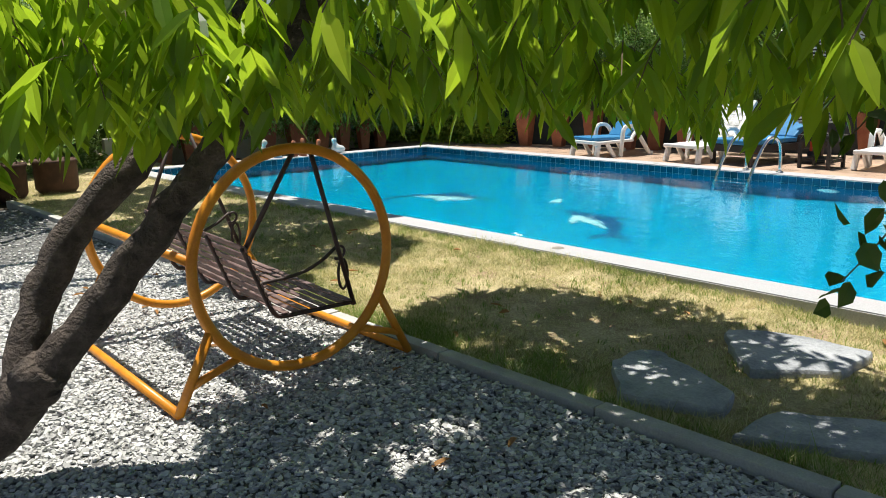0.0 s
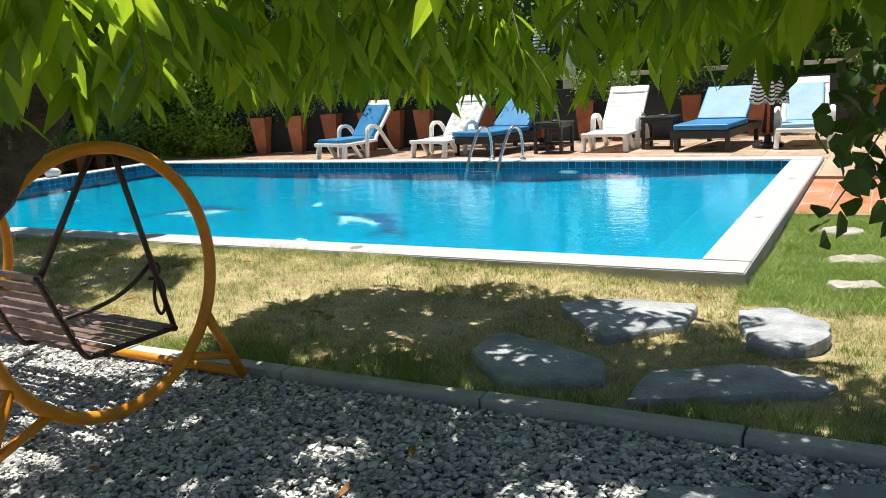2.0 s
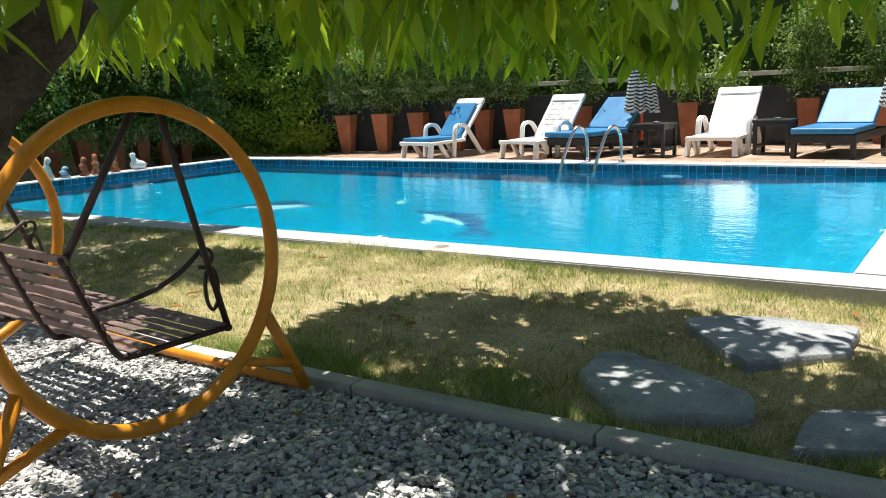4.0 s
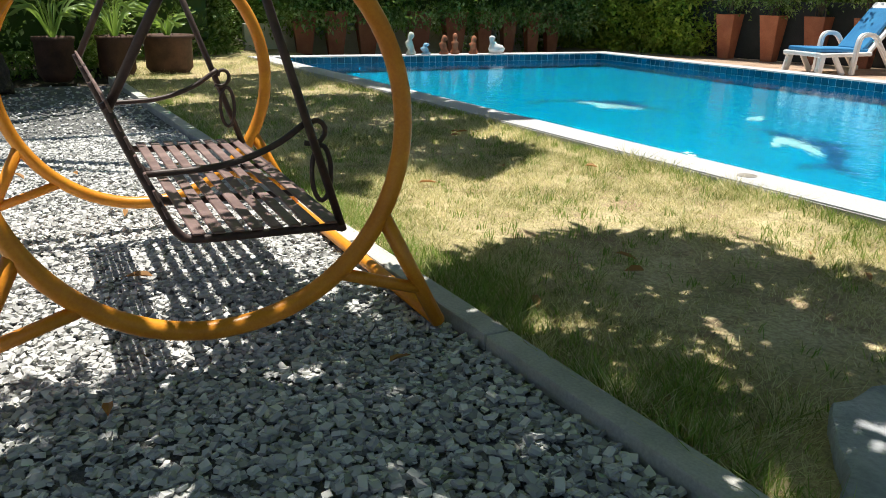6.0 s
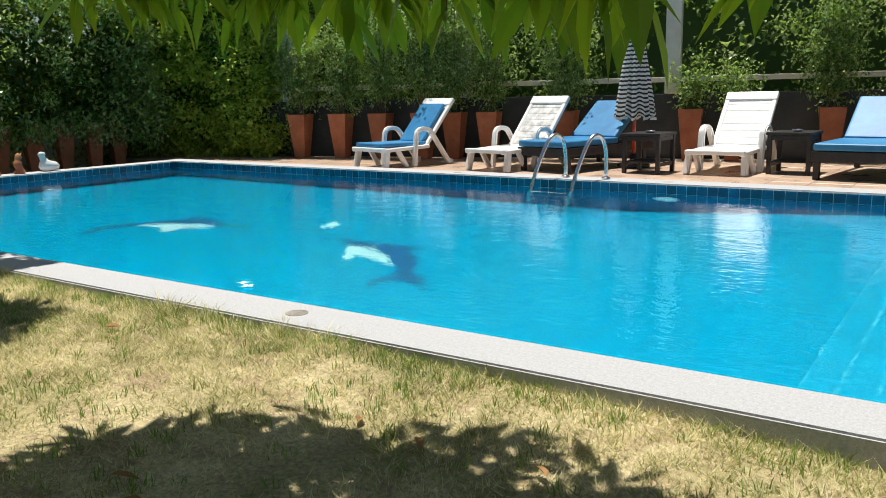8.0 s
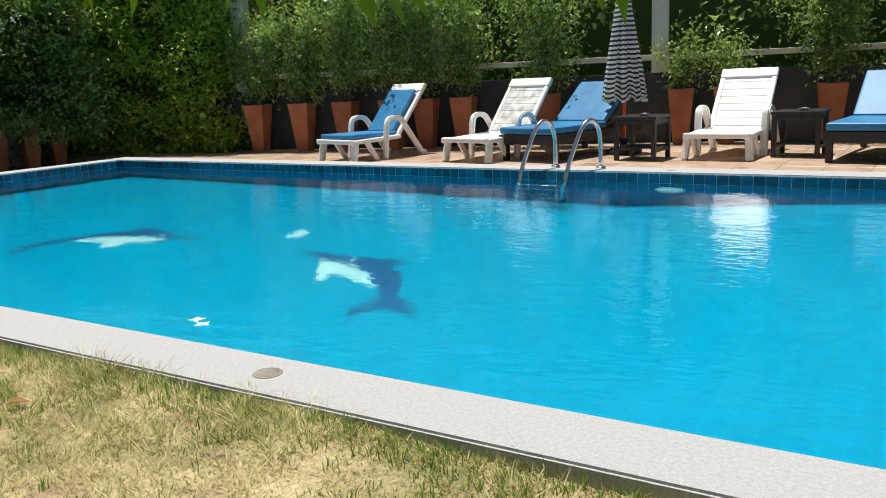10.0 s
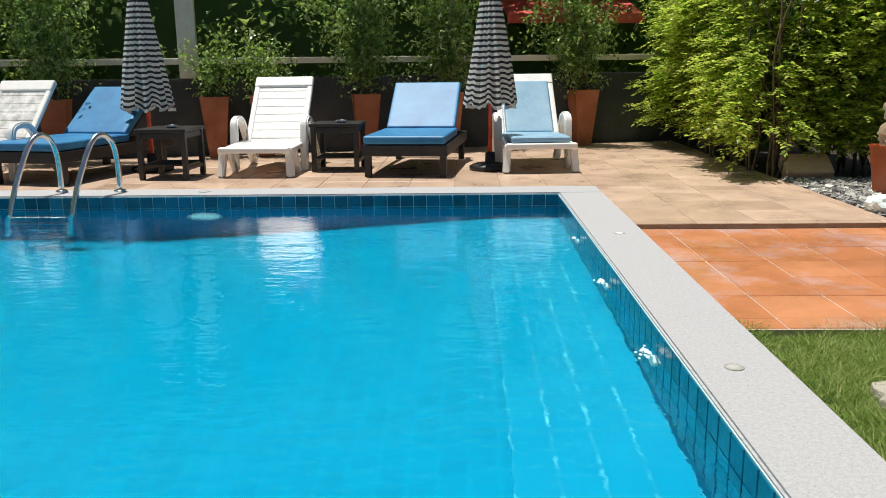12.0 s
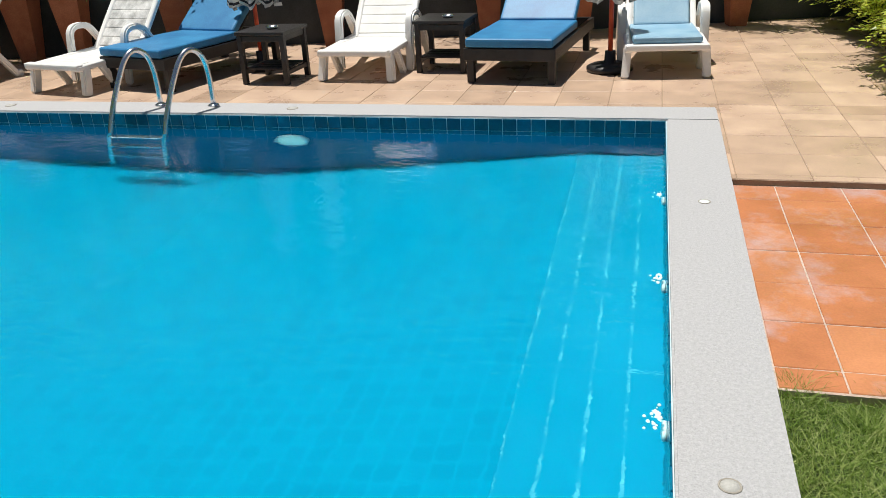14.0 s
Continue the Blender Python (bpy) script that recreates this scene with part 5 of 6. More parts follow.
# ---- second tree, over the lawn ----
def shade_tree():
    rng = np.random.default_rng(21)
    tree = thing("shade_tree", "tall spreading tree that shades the lawn by the pool", "tree", pose(-6.2, -11.4, -0.12))
    part("trunk", tube(wobbly([(0, 0, 0), (0.1, 0.3, 1.0), (0.0, 0.9, 2.0), (0.1, 1.8, 2.9)], 7, rng, 0.008), [0.17 - 0.004 * k for k in range(22)], "trunk", M["bark"], 14), tree)
    for x, y in ((-2.0, 4.6), (0.2, 5.0), (2.2, 5.2), (-1.0, 3.4), (1.4, 3.6)):
        part("limb", tube(wobbly([(0.1, 1.8, 2.9), (x * 0.5, 1.8 + (y - 1.8) * 0.5, 3.3), (x, y, 3.4)], 6, rng, 0.01), [0.07 - 0.004 * k for k in range(13)], "limb", M["bark"], 10), tree)
    tips = []
    while len(tips) < 960:
        x, y = rng.uniform(-3.6, 2.3), rng.uniform(3.9, 6.5)
        if noise.noise((x * 0.9, y * 0.9, 2.0)) < -0.30 or y > (5.9 if x > 1.0 else 6.4) + 0.2 * noise.noise((x * 2, 0, 1)) or x > 2.3 - 0.2 * (y - 4.5) + 0.3 * noise.noise((0, y * 2, 3)):
            continue
        tips.append((x, y, rng.uniform(2.7, 3.9)))
    mesh, lines = drooping(rng, tips, 11, (0.14, 0.22), 0.3, "crown", M["canopy"], 0.3)
    tagged(part("crown", mesh, tree), kind="stuff")
    part("twigs", twig_mesh("twigs", lines, 0.004, M["twig"]), tree)


shade_tree()


# ---- pool details ----
def raised(name, outline, thick, material, label="", parent=None, m=None):
    """A flat shape of the given outline, raised by its thickness."""
    bm = bmesh.new()
    face = bm.faces.new([bm.verts.new((x, y, 0)) for x, y in outline])
    bmesh.ops.triangulate(bm, faces=[face])
    out = bmesh.ops.extrude_face_region(bm, geom=bm.faces[:])
    bmesh.ops.translate(bm, verts=[v for v in out["geom"] if isinstance(v, bmesh.types.BMVert)], vec=(0, 0, thick))
    bmesh.ops.recalc_face_normals(bm, faces=bm.faces[:])
    data = bpy.data.meshes.new(name)
    bm.to_mesh(data)
    bm.free()
    data.materials.append(material)
    return part(name, data, parent, label, m)


def dolphin(m, label, body, belly, eye):
    """A dolphin laid in mosaic on the pool floor."""
    fish = thing("mosaic_dolphin", label, "mosaic", m, "mosaic dolphins")
    raised("body", body, 0.006, M["dark_tile"], "navy mosaic", fish)
    raised("belly", belly, 0.008, M["pale_mosaic"], "white mosaic", fish)
    raised("eye", [(eye[0] + 0.03 * math.cos(a), eye[1] + 0.025 * math.sin(a)) for a in (0, 1, 2, 3, 4, 5)], 0.008, M["pale_mosaic"], "", fish)


dolphin(pose(-4.18, -2.70, DEEP + 0.001), "navy and white leaping dolphin mosaic on the pool floor",
        [(-0.64, 0.20), (-0.5, 0.24), (-0.2, 0.24), (0.02, 0.28), (0.32, 0.31), (0.19, 0.18), (0.36, 0.07), (0.50, -0.07), (0.64, -0.36), (0.87, -0.50), (1.0, -0.62), (0.75, -0.58),
         (0.64, -0.64), (0.60, -0.83), (0.52, -0.68), (0.56, -0.52), (0.58, -0.43), (0.42, -0.27), (0.19, -0.05), (0.0, 0.03), (-0.2, 0.11), (-0.4, 0.10)],
        [(-0.38, 0.095), (-0.2, 0.09), (0.0, 0.02), (0.19, -0.06), (0.42, -0.29), (0.28, -0.26), (0.09, -0.16), (-0.07, -0.16), (0.0, -0.32), (-0.07, -0.33), (-0.22, -0.10)], (-0.14, 0.17))
dolphin(pose(-6.60, -2.70, DEEP + 0.001), "navy and white stretched dolphin mosaic on the pool floor",
        [(-0.47, -0.90), (-0.60, -0.56), (-0.53, -0.32), (-0.39, -0.06), (-0.21, 0.13), (-0.29, 0.28), (-0.06, 0.30), (0.12, 0.24), (0.40, 0.19), (0.74, 0.19), (0.58, 0.09), (0.41, 0.07), (0.12, 0.04),
         (-0.23, -0.13), (-0.36, -0.36), (-0.46, -0.60), (-0.38, -0.86)],
        [(-0.38, -0.36), (-0.25, -0.15), (0.12, 0.02), (0.41, 0.05), (0.32, -0.11), (0.16, -0.22), (0.18, -0.36), (0.08, -0.38), (-0.03, -0.27)], (0.2, 0.14))
small = thing("mosaic_fish", "small pale fish mosaic on the pool floor", "mosaic", pose(-5.29, -2.04, DEEP + 0.001, 0, 0, -65), "mosaic dolphins")
raised("body", [(-0.16, 0.0), (-0.05, 0.07), (0.08, 0.06), (0.17, 0.08), (0.14, 0.0), (0.17, -0.06), (0.06, -0.05), (-0.06, -0.06)], 0.006, M["pale_mosaic"], "", small)


def disc(name, x, y, r, material, label, category, z=0.0):
    ob = thing(name, label, category, pose(x, y, z), "coping fittings")
    part("rim", lathe([(r, 0.0), (r, 0.002), (r * 0.88, 0.0035), (r * 0.86, 0.002)], "rim", M["stone"], 20), ob)
    part("lid", lathe([(r * 0.82, 0.0), (r * 0.80, 0.0025), (r * 0.2, 0.003)], "lid", M[material], 20), ob)


disc("skimmer_lid", -2.444, -5.28, 0.05, "stone", "round grey skimmer lid let into the coping", "lid")
disc("coping_light", 0.137, -3.634, 0.031, "kerb", "small round steel light let into the coping", "light fitting")
disc("coping_light", 0.168, -1.537, 0.03, "white_tile", "small round white cap on the coping", "light fitting")
disc("coping_light", -2.75, 0.17, 0.045, "kerb", "small round cap let into the coping", "light fitting")
disc("coping_light", -5.3, 0.17, 0.045, "kerb", "small round cap let into the coping", "light fitting")
lamp = thing("pool_lamp", "pale round lamp glowing faintly on the pool's far wall under water", "pool lamp", pose(-2.70, -0.006, -0.43, 90, 0, 0))
part("ring", lathe([(0.14, 0.0), (0.14, 0.02), (0.125, 0.03), (0.115, 0.02)], "ring", M["white_tile"], 28), lamp)
part("lens", lathe([(0.115, 0.0), (0.113, 0.02), (0.07, 0.034), (0.01, 0.038)], "lens", M["lamp_lens"], 28), lamp)


def blossom(x, y, turn):
    flower = thing("fallen_blossom", "white blossom floating on the pool", "flower", pose(x, y, WATER + 0.006, 0, 0, turn), "blossoms on the water")
    for k in range(4):
        part("petal", leaves("petal", [(0, 0, 0)], [(math.cos(k * 1.5), math.sin(k * 1.5), 0.1)], [(0, 0, 1)], [0.045], [0.03], M["white_tile"], 0.1, 0.0), flower)


for x, y, turn in ((-3.34, -4.78, 0), (-3.42, -4.74, 50), (-8.2, -3.3, 20), (-9.3, -2.6, 70)):
    blossom(x, y, turn)
for y in (-1.19, -2.21, -3.22):
    jet = thing("pool_inlet", "white water inlet on the pool wall with a little foam", "pool inlet", pose(-0.012, y, -0.19, 0, -90, 0), "pool inlets")
    part("ring", lathe([(0.045, 0.0), (0.045, 0.012), (0.03, 0.016), (0.025, 0.006)], "ring", M["white_tile"], 18), jet)


def foam(x, y, wide, count, seed):
    """A small patch of bubbles on the water."""
    frng = np.random.default_rng(seed)
    verts, faces = [], []
    for k in range(count):
        a, d, s = frng.uniform(0, 6.3), abs(frng.normal(0, wide)), frng.uniform(0.003, 0.007)
        cx, cy, base = -abs(d * math.cos(a)) * 0.7, d * math.sin(a), len(verts)
        for ring, (q, z) in enumerate(((1.0, -0.2), (0.75, 0.45), (0.2, 0.7))):
            verts += [(cx + s * q * math.cos(w), cy + s * q * math.sin(w), s * z) for w in (0, 1.05, 2.09, 3.14, 4.19, 5.24)]
        for ring in range(2):
            faces += [(base + ring * 6 + j, base + ring * 6 + (j + 1) % 6, base + ring * 6 + 6 + (j + 1) % 6, base + ring * 6 + 6 + j) for j in range(6)]
        faces.append(tuple(base + 12 + j for j in range(6)))
    ob = tagged(new("foam", mesh_of("foam", verts, faces, M["white_tile"], True)), "small patch of white foam at a pool inlet", "foam", kind="stuff")
    ob.matrix_basis = pose(x, y, WATER + 0.001)


for k, y in enumerate((-1.19, -2.21, -3.22)):
    foam(-0.03, y, 0.03 + 0.008 * k, 24 + 10 * k, 90 + k)


def figurine(kind, x, y, turn, label, height=0.3):
    """A small garden figure, one plain shape."""
    if kind == "goose":
        data = lathe([(0.03, 0.0), (0.09, 0.02), (0.11, 0.07), (0.085, 0.12), (0.045, 0.15), (0.032, 0.20), (0.042, 0.235), (0.03, 0.26), (0.006, 0.27)], "goose", M["white_plastic"], 14)
        for v in data.vertices:
            lift = max(0.0, v.co.z - 0.11)
            v.co.x = v.co.x * 1.35 - 0.09 * math.sin(min(1, lift / 0.09) * 1.6) + 0.03
            v.co.y *= 0.7
    else:
        data = lathe([(0.07, 0.0), (0.075, 0.03), (0.05, 0.06), (0.062, 0.12), (0.055, 0.17), (0.03, 0.195), (0.048, 0.225), (0.05, 0.25), (0.035, 0.285), (0.01, 0.30)], kind, M[dict(clay_figure="terracotta", blue_figure="faded_vinyl", pale_figure="cream")[kind]], 14)
        for v in data.vertices:
            v.co.y += 0.02 * math.sin(v.co.z * 30)
            v.co.x *= 0.9 + 0.15 * math.sin(v.co.z * 45)
    ob = tagged(new("garden_" + kind if kind == "goose" else kind, data), label, "figurine", "figurines on the coping")
    ob.matrix_basis = pose(x, y, 0.0, 0, 0, turn) @ Matrix.Diagonal((1, 1, height / 0.3, 1))


figurine("goose", -10.75, -1.81, 90, "white goose figurine on the pool's coping")
figurine("clay_figure", -10.77, -2.19, 30, "small terracotta garden figurine on the coping", 0.27)
figurine("clay_figure", -10.79, -2.50, 60, "small terracotta garden figurine on the coping", 0.31)
figurine("clay_figure", -10.80, -2.69, 10, "small terracotta garden figurine on the coping", 0.28)
figurine("blue_figure", -10.82, -2.99, 0, "small blue and white garden figurine on the coping", 0.17)
figurine("pale_figure", -10.84, -3.23, 0, "pale garden figurine with a blue coat on the coping", 0.33)

# ---- beside the patio ----
planter = thing("square_planter", "square orange glazed planter with a dried fern", "planter", pose(2.70, 0.0, -0.06, 0, 0, 4) @ Matrix.Diagonal((0.96, 0.96, 0.88, 1)))
bm = bmesh.new()
rings = [[bm.verts.new((sx * h, sy * h, z)) for sx, sy in ((-1, -1), (1, -1), (1, 1), (-1, 1))] for h, z in ((0.25, 0.0), (0.29, 0.40), (0.30, 0.43), (0.26, 0.43), (0.25, 0.36))]
for lower, upper in zip(rings, rings[1:]):
    for k in range(4):
        bm.faces.new((lower[k], lower[(k + 1) % 4], upper[(k + 1) % 4], upper[k]))
bm.faces.new(rings[0][::-1])
bm.faces.new(rings[-1])
bmesh.ops.bevel(bm, geom=bm.edges[:], offset=0.008, segments=2, affect="EDGES")
planter_mesh = bpy.data.meshes.new("body")
bm.to_mesh(planter_mesh)
bm.free()
planter_mesh.materials.append(M["orange_glaze"])
part("body", planter_mesh, planter)
part("soil", boxes([((0, 0, 0.365), (0.49, 0.49, 0.02))], "soil", M["soil"], 0.004), planter)


fern = thing("dried_fern", "bird's-nest fern with curled pale dry leaves and fresh ones", "fern", pose(2.70, -0.04, 0.26))
for x, y, z in ((0.16, -0.05, 0.62), (-0.02, 0.06, 0.74), (0.28, 0.02, 0.52), (-0.10, -0.04, 0.46)):
    part("frond", ribbon([(x * 0.1, y * 0.1, 0), (x * 0.4, y * 0.4, z * 0.5), (x, y, z)], 0.10, "frond", M["fresh"], 0.12, 0.06), fern, "fresh yellow-green frond")
frng = np.random.default_rng(77)
for k in range(20):
    a, r, top = k * 2.4 + frng.normal(0, 0.2), frng.uniform(0.15, 0.31), frng.uniform(0.16, 0.44)
    u, v = math.cos(a), math.sin(a)
    curl = frng.uniform(0.05, 0.10)
    part("frond", ribbon([(u * 0.05, v * 0.05, 0.03), (u * r * 0.6, v * r * 0.6, top * 0.75), (u * r, v * r, top), (u * (r + curl), v * (r + curl), top - curl * 0.5), (u * (r + curl * 0.8), v * (r + curl * 0.8), top - curl * 1.6), (u * (r + curl * 0.1), v * (r + curl * 0.1), top - curl * 1.7), (u * (r - curl * 0.2), v * (r - curl * 0.2), top - curl * 0.9), (u * (r + curl * 0.3), v * (r + curl * 0.3), top - curl * 0.5)],
                         frng.uniform(0.06, 0.11), "frond", M["straw"], 0.3, 0.12), fern, "curled pale dry frond")

for x, y, low in ((-0.31, -0.30, -0.10), (-0.05, -0.36, -0.16), (0.16, -0.35, -0.08)):
    part("frond", ribbon([(x * 0.3, y * 0.3, 0.05), (x * 0.8, y * 0.8, 0.17), (x * 1.05, y * 1.05, 0.06), (x * 1.08, y * 1.08, low)], 0.055, "frond", M["straw"], 0.3, 0.1), fern, "dry frond hanging over the rim")

rock = bmesh.new()
bmesh.ops.create_icosphere(rock, subdivisions=3, radius=0.11)
for v in rock.verts:
    v.co *= 1 + 0.3 * noise.noise(v.co * 9) + 0.18 * noise.noise(v.co * 26)
    v.co.z *= 0.65
rock_mesh = bpy.data.meshes.new("white_rock")
rock.to_mesh(rock_mesh)
rock.free()
rock_mesh.materials.append(M["white_tile"])
tagged(new("white_rock", rock_mesh), "rough white rock at the edge of the pebbles", "rock").matrix_basis = pose(2.08, -0.68, 0.0)
prop = tagged(new("clay_block", boxes([((0, 0, 0.09), (0.40, 0.26, 0.13), (32, 0, 0))], "clay_block", M["pale_clay"], 0.018, 3)), "pale tilted clay block at the foot of the hedge", "block")
prop.matrix_basis = pose(2.28, 1.08, -0.06, 0, 0, -4)

# ---- kerb ----
kerb = thing("kerb", "narrow concrete kerb between gravel and lawn", "kerb", kind="structure")
turn = math.degrees(math.atan2(KERB[1][1] - KERB[0][1], KERB[1][0] - KERB[0][0]))
kerb_stone = boxes([((0, 0, 0), (0.992, 0.085, 0.16))], "kerb_stone", M["kerb"], 0.008)
for k in range(13):
    x = -8.91 + k
    part("kerb_stone", kerb_stone, kerb, m=pose(x, kerb_y(x), -0.147 + 0.003 * math.sin(k * 2.3), 0, 0, turn))


# ---- paving, band tiles, gravel and grass ----
def pave(bed, name, x0, x1, y0, y1, pitch, top, material, shift=(0, 0), near=lambda x, y: True, gap=0.008):
    """Square tiles over a bed; those close by are single pieces, the rest one joined mesh."""
    shared, far_v, far_f = {}, [], []
    nx0, ny0 = math.floor((x0 - shift[0]) / pitch), math.floor((y0 - shift[1]) / pitch)
    for i in range(nx0, math.ceil((x1 - shift[0]) / pitch)):
        for j in range(ny0, math.ceil((y1 - shift[1]) / pitch)):
            a, b = max(x0, shift[0] + i * pitch), min(x1, shift[0] + (i + 1) * pitch)
            c, d = max(y0, shift[1] + j * pitch), min(y1, shift[1] + (j + 1) * pitch)
            sx, sy = round(b - a - gap, 3), round(d - c - gap, 3)
            if sx < 0.02 or sy < 0.02:
                continue
            cx, cy = (a + b) / 2, (c + d) / 2
            z = top + 0.0012 * math.sin(i * 7.1 + j * 3.7)
            if near(cx, cy):
                if (sx, sy) not in shared:
                    shared[sx, sy] = boxes([((0, 0, -0.01), (sx, sy, 0.02))], name, material, 0.003, 1)
                part(name, shared[sx, sy], bed, m=pose(cx, cy, z))
            else:
                base = len(far_v)
                far_v += [(cx + u * sx / 2, cy + v * sy / 2, z + w) for w in (-0.02, 0) for u, v in ((-1, -1), (1, -1), (1, 1), (-1, 1))]
                far_f += [(base + 4, base + 5, base + 6, base + 7)] + [(base + k, base + (k + 1) % 4, base + 4 + (k + 1) % 4, base + 4 + k) for k in range(4)]
    if far_v:
        tagged(part(name + "_field", mesh_of(name + "_field", far_v, far_f, material), bed), kind="stuff")


pave(BEDS["terrace"], "paving_tile", X0 - 2.4, 1.99, COPE + 0.004, 5.2, 0.385, -0.04, M["buff"], (-0.025, -0.21), lambda x, y: x > -7.2 and y < 4.2, 0.005)
pave(BEDS["terrace_corner"], "paving_tile", COPE + 0.004, 1.99, -1.055, COPE, 0.385, -0.04, M["buff"], (-0.025, -0.21), gap=0.005)
pave(BEDS["patio"], "clay_tile", COPE + 0.004, 5.6, -3.03, -1.07, 0.325, -0.072, M["orange"], (0.55, -1.60), gap=0.006)
band_tile = boxes([((0, 0, 0), (0.094, 0.006, 0.084))], "band_tile", M["band"], 0.002, 1)


def band(wall, ax, ay, bx, by, turn, rows=2):
    """Rows of glazed tiles along a pool wall, on a strip of grout."""
    long = math.hypot(bx - ax, by - ay)
    part("grout", boxes([((0, 0, 0), (long - 0.02, 0.004, 0.09 * rows + 0.005))], "grout", M["grout"]), wall, m=pose((ax + bx) / 2, (ay + by) / 2, -0.0125 - 0.045 * rows - 0.0025, 0, 0, turn) @ pose(0, -0.003, 0))
    n = int(long / 0.10)
    for k in range(n):
        f = (k + 0.5) / n
        for row in range(rows):
            part("band_tile", band_tile, wall, m=pose(ax + (bx - ax) * f, ay + (by - ay) * f, -0.056 - 0.09 * row, 0, 0, turn) @ pose(0, -0.008, 0))


band(POOL_WALLS["north"], X1, 0, 0, 0, 0)
band(POOL_WALLS["east"], 0, 0, 0, Y0, -90, 5)
band(POOL_WALLS["west"], X0, near_y(X0), X1, 0, math.degrees(math.atan2(-near_y(X0), X1 - X0)))


def chips(rng, count, where, size, material, name, flat=0.4, z=-0.11):
    """Loose stones in one mesh: each an irregular flattened block."""
    base = np.array([(-1, -1, -1), (1, -1, -1), (1, 1, -1), (-1, 1, -1), (-1, -1, 1), (1, -1, 1), (1, 1, 1), (-1, 1, 1)], float)
    at = where(count)
    n = len(at)
    s = rng.uniform(*size, n)[:, None, None] * 0.5
    shape = base[None] * (1 + rng.uniform(-0.45, 0.15, (n, 8, 3))) * s * np.stack([np.ones(n), rng.uniform(0.55, 0.95, n), np.full(n, flat)], 1)[:, None]
    a, b, c = rng.uniform(0, 2 * np.pi, n), rng.normal(0, 0.3, n), rng.normal(0, 0.3, n)
    x, y, w = shape[..., 0], shape[..., 1], shape[..., 2]
    y, w = y * np.cos(b)[:, None] - w * np.sin(b)[:, None], y * np.sin(b)[:, None] + w * np.cos(b)[:, None]
    x, w = x * np.cos(c)[:, None] + w * np.sin(c)[:, None], -x * np.sin(c)[:, None] + w * np.cos(c)[:, None]
    x, y = x * np.cos(a)[:, None] - y * np.sin(a)[:, None], x * np.sin(a)[:, None] + y * np.cos(a)[:, None]
    verts = np.stack([x + at[:, :1], y + at[:, 1:2], w + z + rng.uniform(0, 0.016, n)[:, None]], -1).reshape(-1, 3)
    quads = np.array([(3, 2, 1, 0), (4, 5, 6, 7), (0, 1, 5, 4), (1, 2, 6, 5), (2, 3, 7, 6), (3, 0, 4, 7)])
    faces = (np.arange(n)[:, None, None] * 8 + quads[None]).reshape(-1, 4)
    return mesh_of(name, verts.tolist(), faces.tolist(), material)


def gravel_area(count):
    p = np.stack([-5.6 + 7.35 * rng.random(count) - (rng.random(count) < 0.12) * rng.uniform(0, 3.6, count), rng.uniform(-10.4, -7.1, count)], 1)
    line = KERB[0][1] + (KERB[1][1] - KERB[0][1]) * (p[:, 0] - KERB[0][0]) / (KERB[1][0] - KERB[0][0])
    return p[p[:, 1] < line - 0.06]


gravel = tagged(new("gravel", chips(rng, 112000, gravel_area, (0.013, 0.030), M["gravel"], "gravel", 0.4, -0.118)), "loose pale grey crushed stone", "gravel", kind="stuff")
stone = [chips(rng, 1, lambda n: np.zeros((1, 2)), (0.02, 0.034), M["gravel"], "gravel_stone", 0.35, 0.0) for _ in range(12)]
for k in range(280):
    x, y = rng.uniform(-1.3, -0.3), rng.uniform(-8.1, -7.45)
    part("gravel_stone", stone[k % 12], gravel, m=pose(x, y, -0.104, 0, 0, rng.uniform(0, 360)))


def pebble_area(count):
    p = np.stack([rng.uniform(2.02, 4.6, count), rng.uniform(-0.98, 1.1, count)], 1)
    return p[(p[:, 1] < 0.95) & (np.hypot(p[:, 0] - 2.70, p[:, 1]) > 0.3)]


pebbles = tagged(new("river_pebbles", chips(rng, 5200, pebble_area, (0.035, 0.075), M["pebble"], "river_pebbles", 0.55, -0.06)), "smooth grey and white river pebbles", "pebbles", kind="stuff")


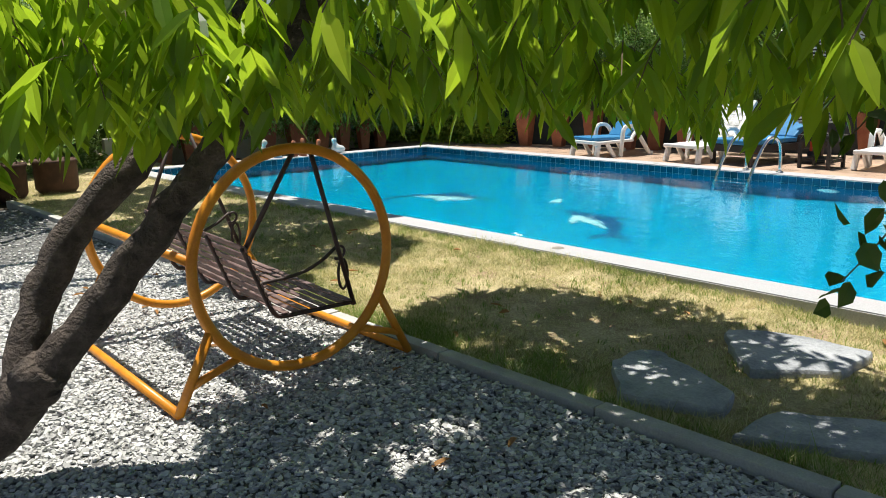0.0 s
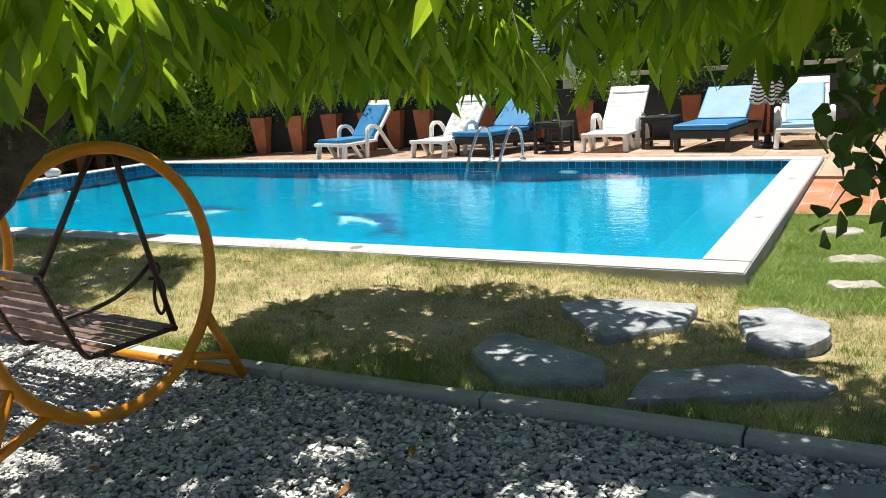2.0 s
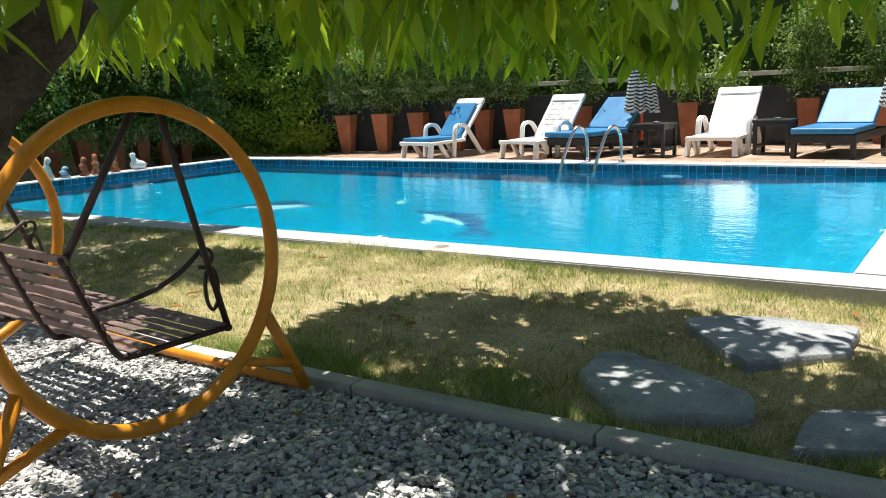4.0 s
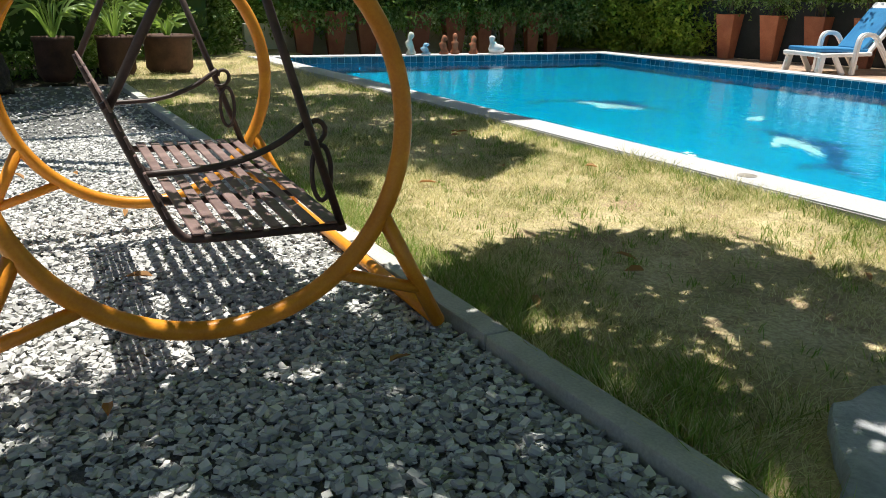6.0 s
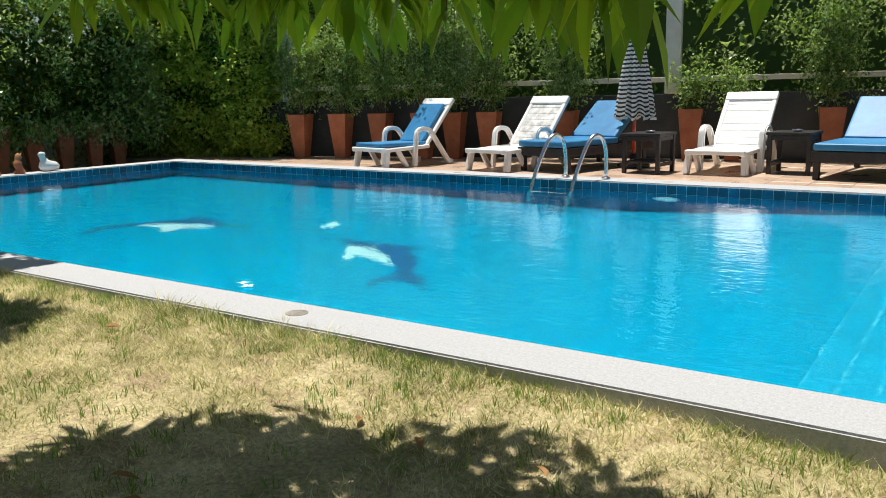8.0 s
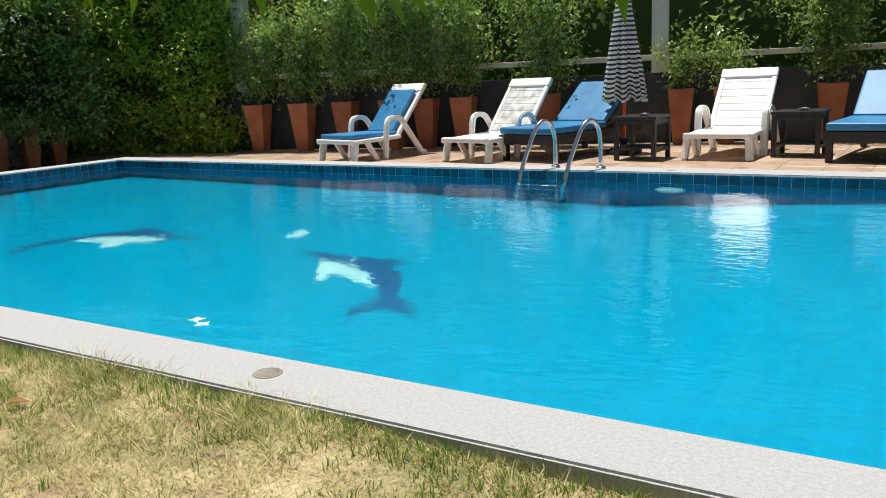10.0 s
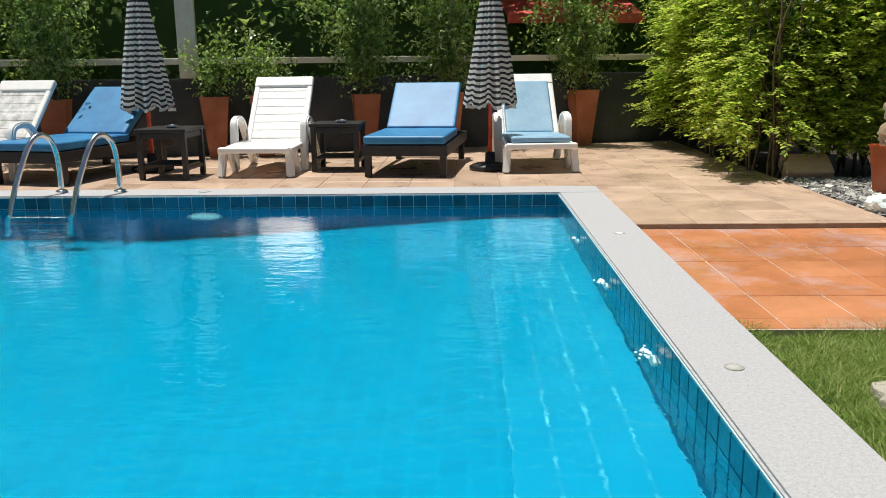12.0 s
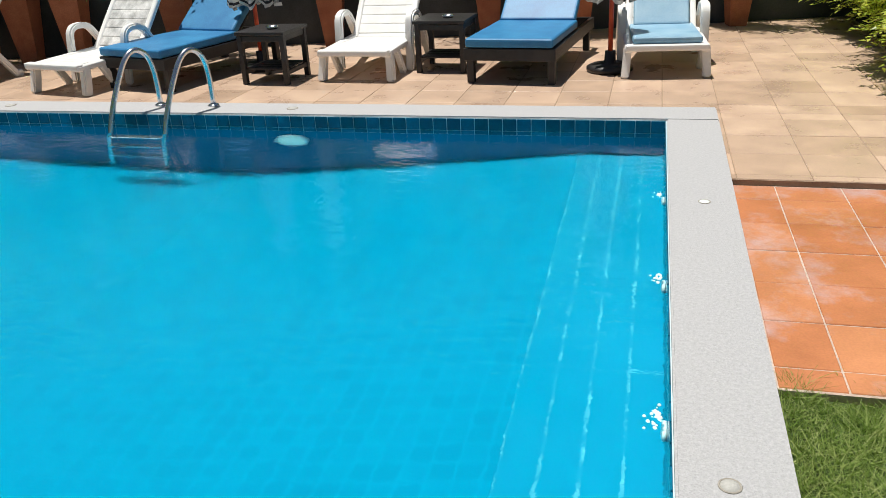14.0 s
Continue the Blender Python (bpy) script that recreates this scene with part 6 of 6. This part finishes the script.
def blades(name, count, box, keep, height, material, label, lean=0.5, wide=(0.0012, 0.0026)):
    """Short grass: one thin triangle a blade."""
    x0, x1, y0, y1 = box
    p = np.stack([rng.uniform(x0, x1, count), rng.uniform(y0, y1, count)], 1)
    p = np.array([q for q in p if keep(*q)])
    n = len(p)
    z = np.array([lawn_height(*q) for q in p]) - 0.004
    patch = np.array([noise.noise((q[0] * 1.9, q[1] * 1.9, 5.0)) for q in p])
    tuft = np.array([noise.noise((q[0] * 9, q[1] * 9, 8.0)) for q in p])
    h = rng.uniform(*height, n) * (1.0 + 0.7 * patch) * (1.0 + 0.9 * np.clip(tuft, -0.6, 1))
    # longer along the coping and the kerb, where the mower does not reach
    edge = np.minimum(np.abs(p[:, 1] - (Y0 + SKEW * p[:, 0] - COPE)) + (p[:, 0] > COPE) * 9, np.abs(p[:, 1] - (KERB[0][1] + (KERB[1][1] - KERB[0][1]) / 13.2 * (p[:, 0] - KERB[0][0])) - 0.05))
    h *= 1 + 1.3 * np.clip(1 - edge / 0.14, 0, 1) * rng.random(n)
    a = rng.uniform(0, 2 * np.pi, n)
    side = np.stack([np.cos(a), np.sin(a), np.zeros(n)], 1) * rng.uniform(*wide, n)[:, None]
    root = np.concatenate([p, z[:, None]], 1)
    tip = root + np.concatenate([rng.normal(0, lean, (n, 2)) * h[:, None], h[:, None]], 1)
    verts = np.stack([root - side, root + side, tip], 1).reshape(-1, 3)
    faces = np.arange(n * 3).reshape(-1, 3)
    tagged(new(name, mesh_of(name, verts.tolist(), faces.tolist(), material)), label, "grass", kind="stuff")


def in_polygon(x, y, corners):
    """Whether a point lies inside corners given anticlockwise."""
    return all((bx - ax) * (y - ay) - (by - ay) * (x - ax) > -0.004 for (ax, ay), (bx, by) in zip(corners, [*corners[1:], corners[0]]))


def stone_free(x, y):
    return all(((x - a) / c) ** 2 + ((y - b) / d) ** 2 > 0.95 for a, b, c, d in ((0.86, -5.18, 0.14, 0.1), (0.84, -4.56, 0.16, 0.1), (0.72, -3.69, 0.155, 0.13))) and not any(in_polygon(x, y, c) for c in FLAGS)


def worn(x, y):
    """How bare the trodden ground between the stones and the swing is."""
    return math.exp(-((x + 1.2) / 1.3) ** 2 - ((y + 6.4) / 0.6) ** 2) + 0.6 * noise.noise((x * 2.3, y * 2.3, 3.0))


blades("grass", 210000, (-5.0, 1.2, -7.5, -5.3), lambda x, y: on_lawn(x, y) and stone_free(x, y) and not (x > 0.36 and y > -5.6) and rng.random() > 0.9 * worn(x, y), (0.010, 0.032), M["grass"], "short dry straw-coloured lawn grass with green tufts", 0.8, (0.0014, 0.0032))
blades("grass", 30000, (-11.5, -5.0, -7.6, -5.3), on_lawn, (0.025, 0.055), M["grass"], "short dry lawn grass at the pool's far end", 0.8)
blades("green_grass", 190000, (0.3, 3.2, -5.7, -2.9), lambda x, y: (on_lawn(x, y) or (0.34 < x and y < -2.98 + 0.06 * noise.noise((x * 9, 0, 2)))) and stone_free(x, y), (0.02, 0.05), M["green_grass"], "lush green grass beside the pool", 0.95, (0.0012, 0.003))

blades("green_grass", 52000, (-5.5, 1.4, -7.6, -6.3), lambda x, y: on_lawn(x, y) and stone_free(x, y) and y - kerb_y(x) < 0.26 + 0.40 * noise.noise((x * 1.6, y * 1.6, 4.4)), (0.02, 0.055), M["green_grass"], "green grass along the concrete kerb", 0.55, (0.0014, 0.003))


def tufts(count, seed):
    """Green tufts left standing along the coping, the kerb and the stones."""
    grng = np.random.default_rng(seed)
    verts, faces = [], []
    while count:
        x, y = grng.uniform(-7.5, 1.2), grng.uniform(-7.6, -5.2)
        edge = min(abs(y - near_y(x) + COPE - 0.04), abs(y - kerb_y(x) - 0.06))
        if not on_lawn(x, y) or not stone_free(x, y) or grng.random() > 0.05 + 0.95 * math.exp(-(edge / 0.10) ** 2) + 0.35 * max(0, noise.noise((x * 1.3, y * 1.3, 6.0))):
            continue
        count -= 1
        z = lawn_height(x, y) - 0.005
        for k in range(grng.integers(6, 16)):
            a, h = grng.uniform(0, 6.3), grng.uniform(0.02, 0.05)
            rx, ry = x + grng.normal(0, 0.018), y + grng.normal(0, 0.018)
            sx, sy = 0.0022 * math.cos(a), 0.0022 * math.sin(a)
            lx, ly = grng.normal(0, 0.35, 2) * h
            base = len(verts)
            verts += [(rx - sx, ry - sy, z), (rx + sx, ry + sy, z), (rx + sx * 0.7 + lx * 0.4, ry + sy * 0.7 + ly * 0.4, z + h * 0.6), (rx - sx * 0.7 + lx * 0.4, ry - sy * 0.7 + ly * 0.4, z + h * 0.6), (rx + lx, ry + ly, z + h)]
            faces += [(base, base + 1, base + 2, base + 3), (base + 3, base + 2, base + 4)]
    tagged(new("grass_tufts", mesh_of("grass_tufts", verts, faces, M["green_grass"])), "longer green tufts of grass along the edges of the lawn", "grass", kind="stuff")


tufts(1900, 55)

for k in range(34):
    x, y = rng.uniform(-4.6, 0.9), rng.uniform(-8.6, -5.6)
    if abs(y - kerb_y(x)) < 0.1 or not stone_free(x, y):
        continue
    z = lawn_height(x, y) + 0.022 if y > kerb_y(x) else -0.088
    fallen = tagged(new("fallen_leaf", leaves("fallen_leaf", [(0, 0, 0)], [(1, 0, 0.05)], [(0, 0, 1)], [rng.uniform(0.06, 0.11)], [rng.uniform(0.025, 0.04)], M["fallen"], 0.3, 0.1, True)),
                    "dry brown leaf lying in the grass" if y > kerb_y(x) else "dry brown leaf lying on the gravel", "leaf", "fallen leaves")
    fallen.matrix_basis = pose(x, y, z, rng.normal(0, 10), rng.normal(0, 10), rng.uniform(0, 360))
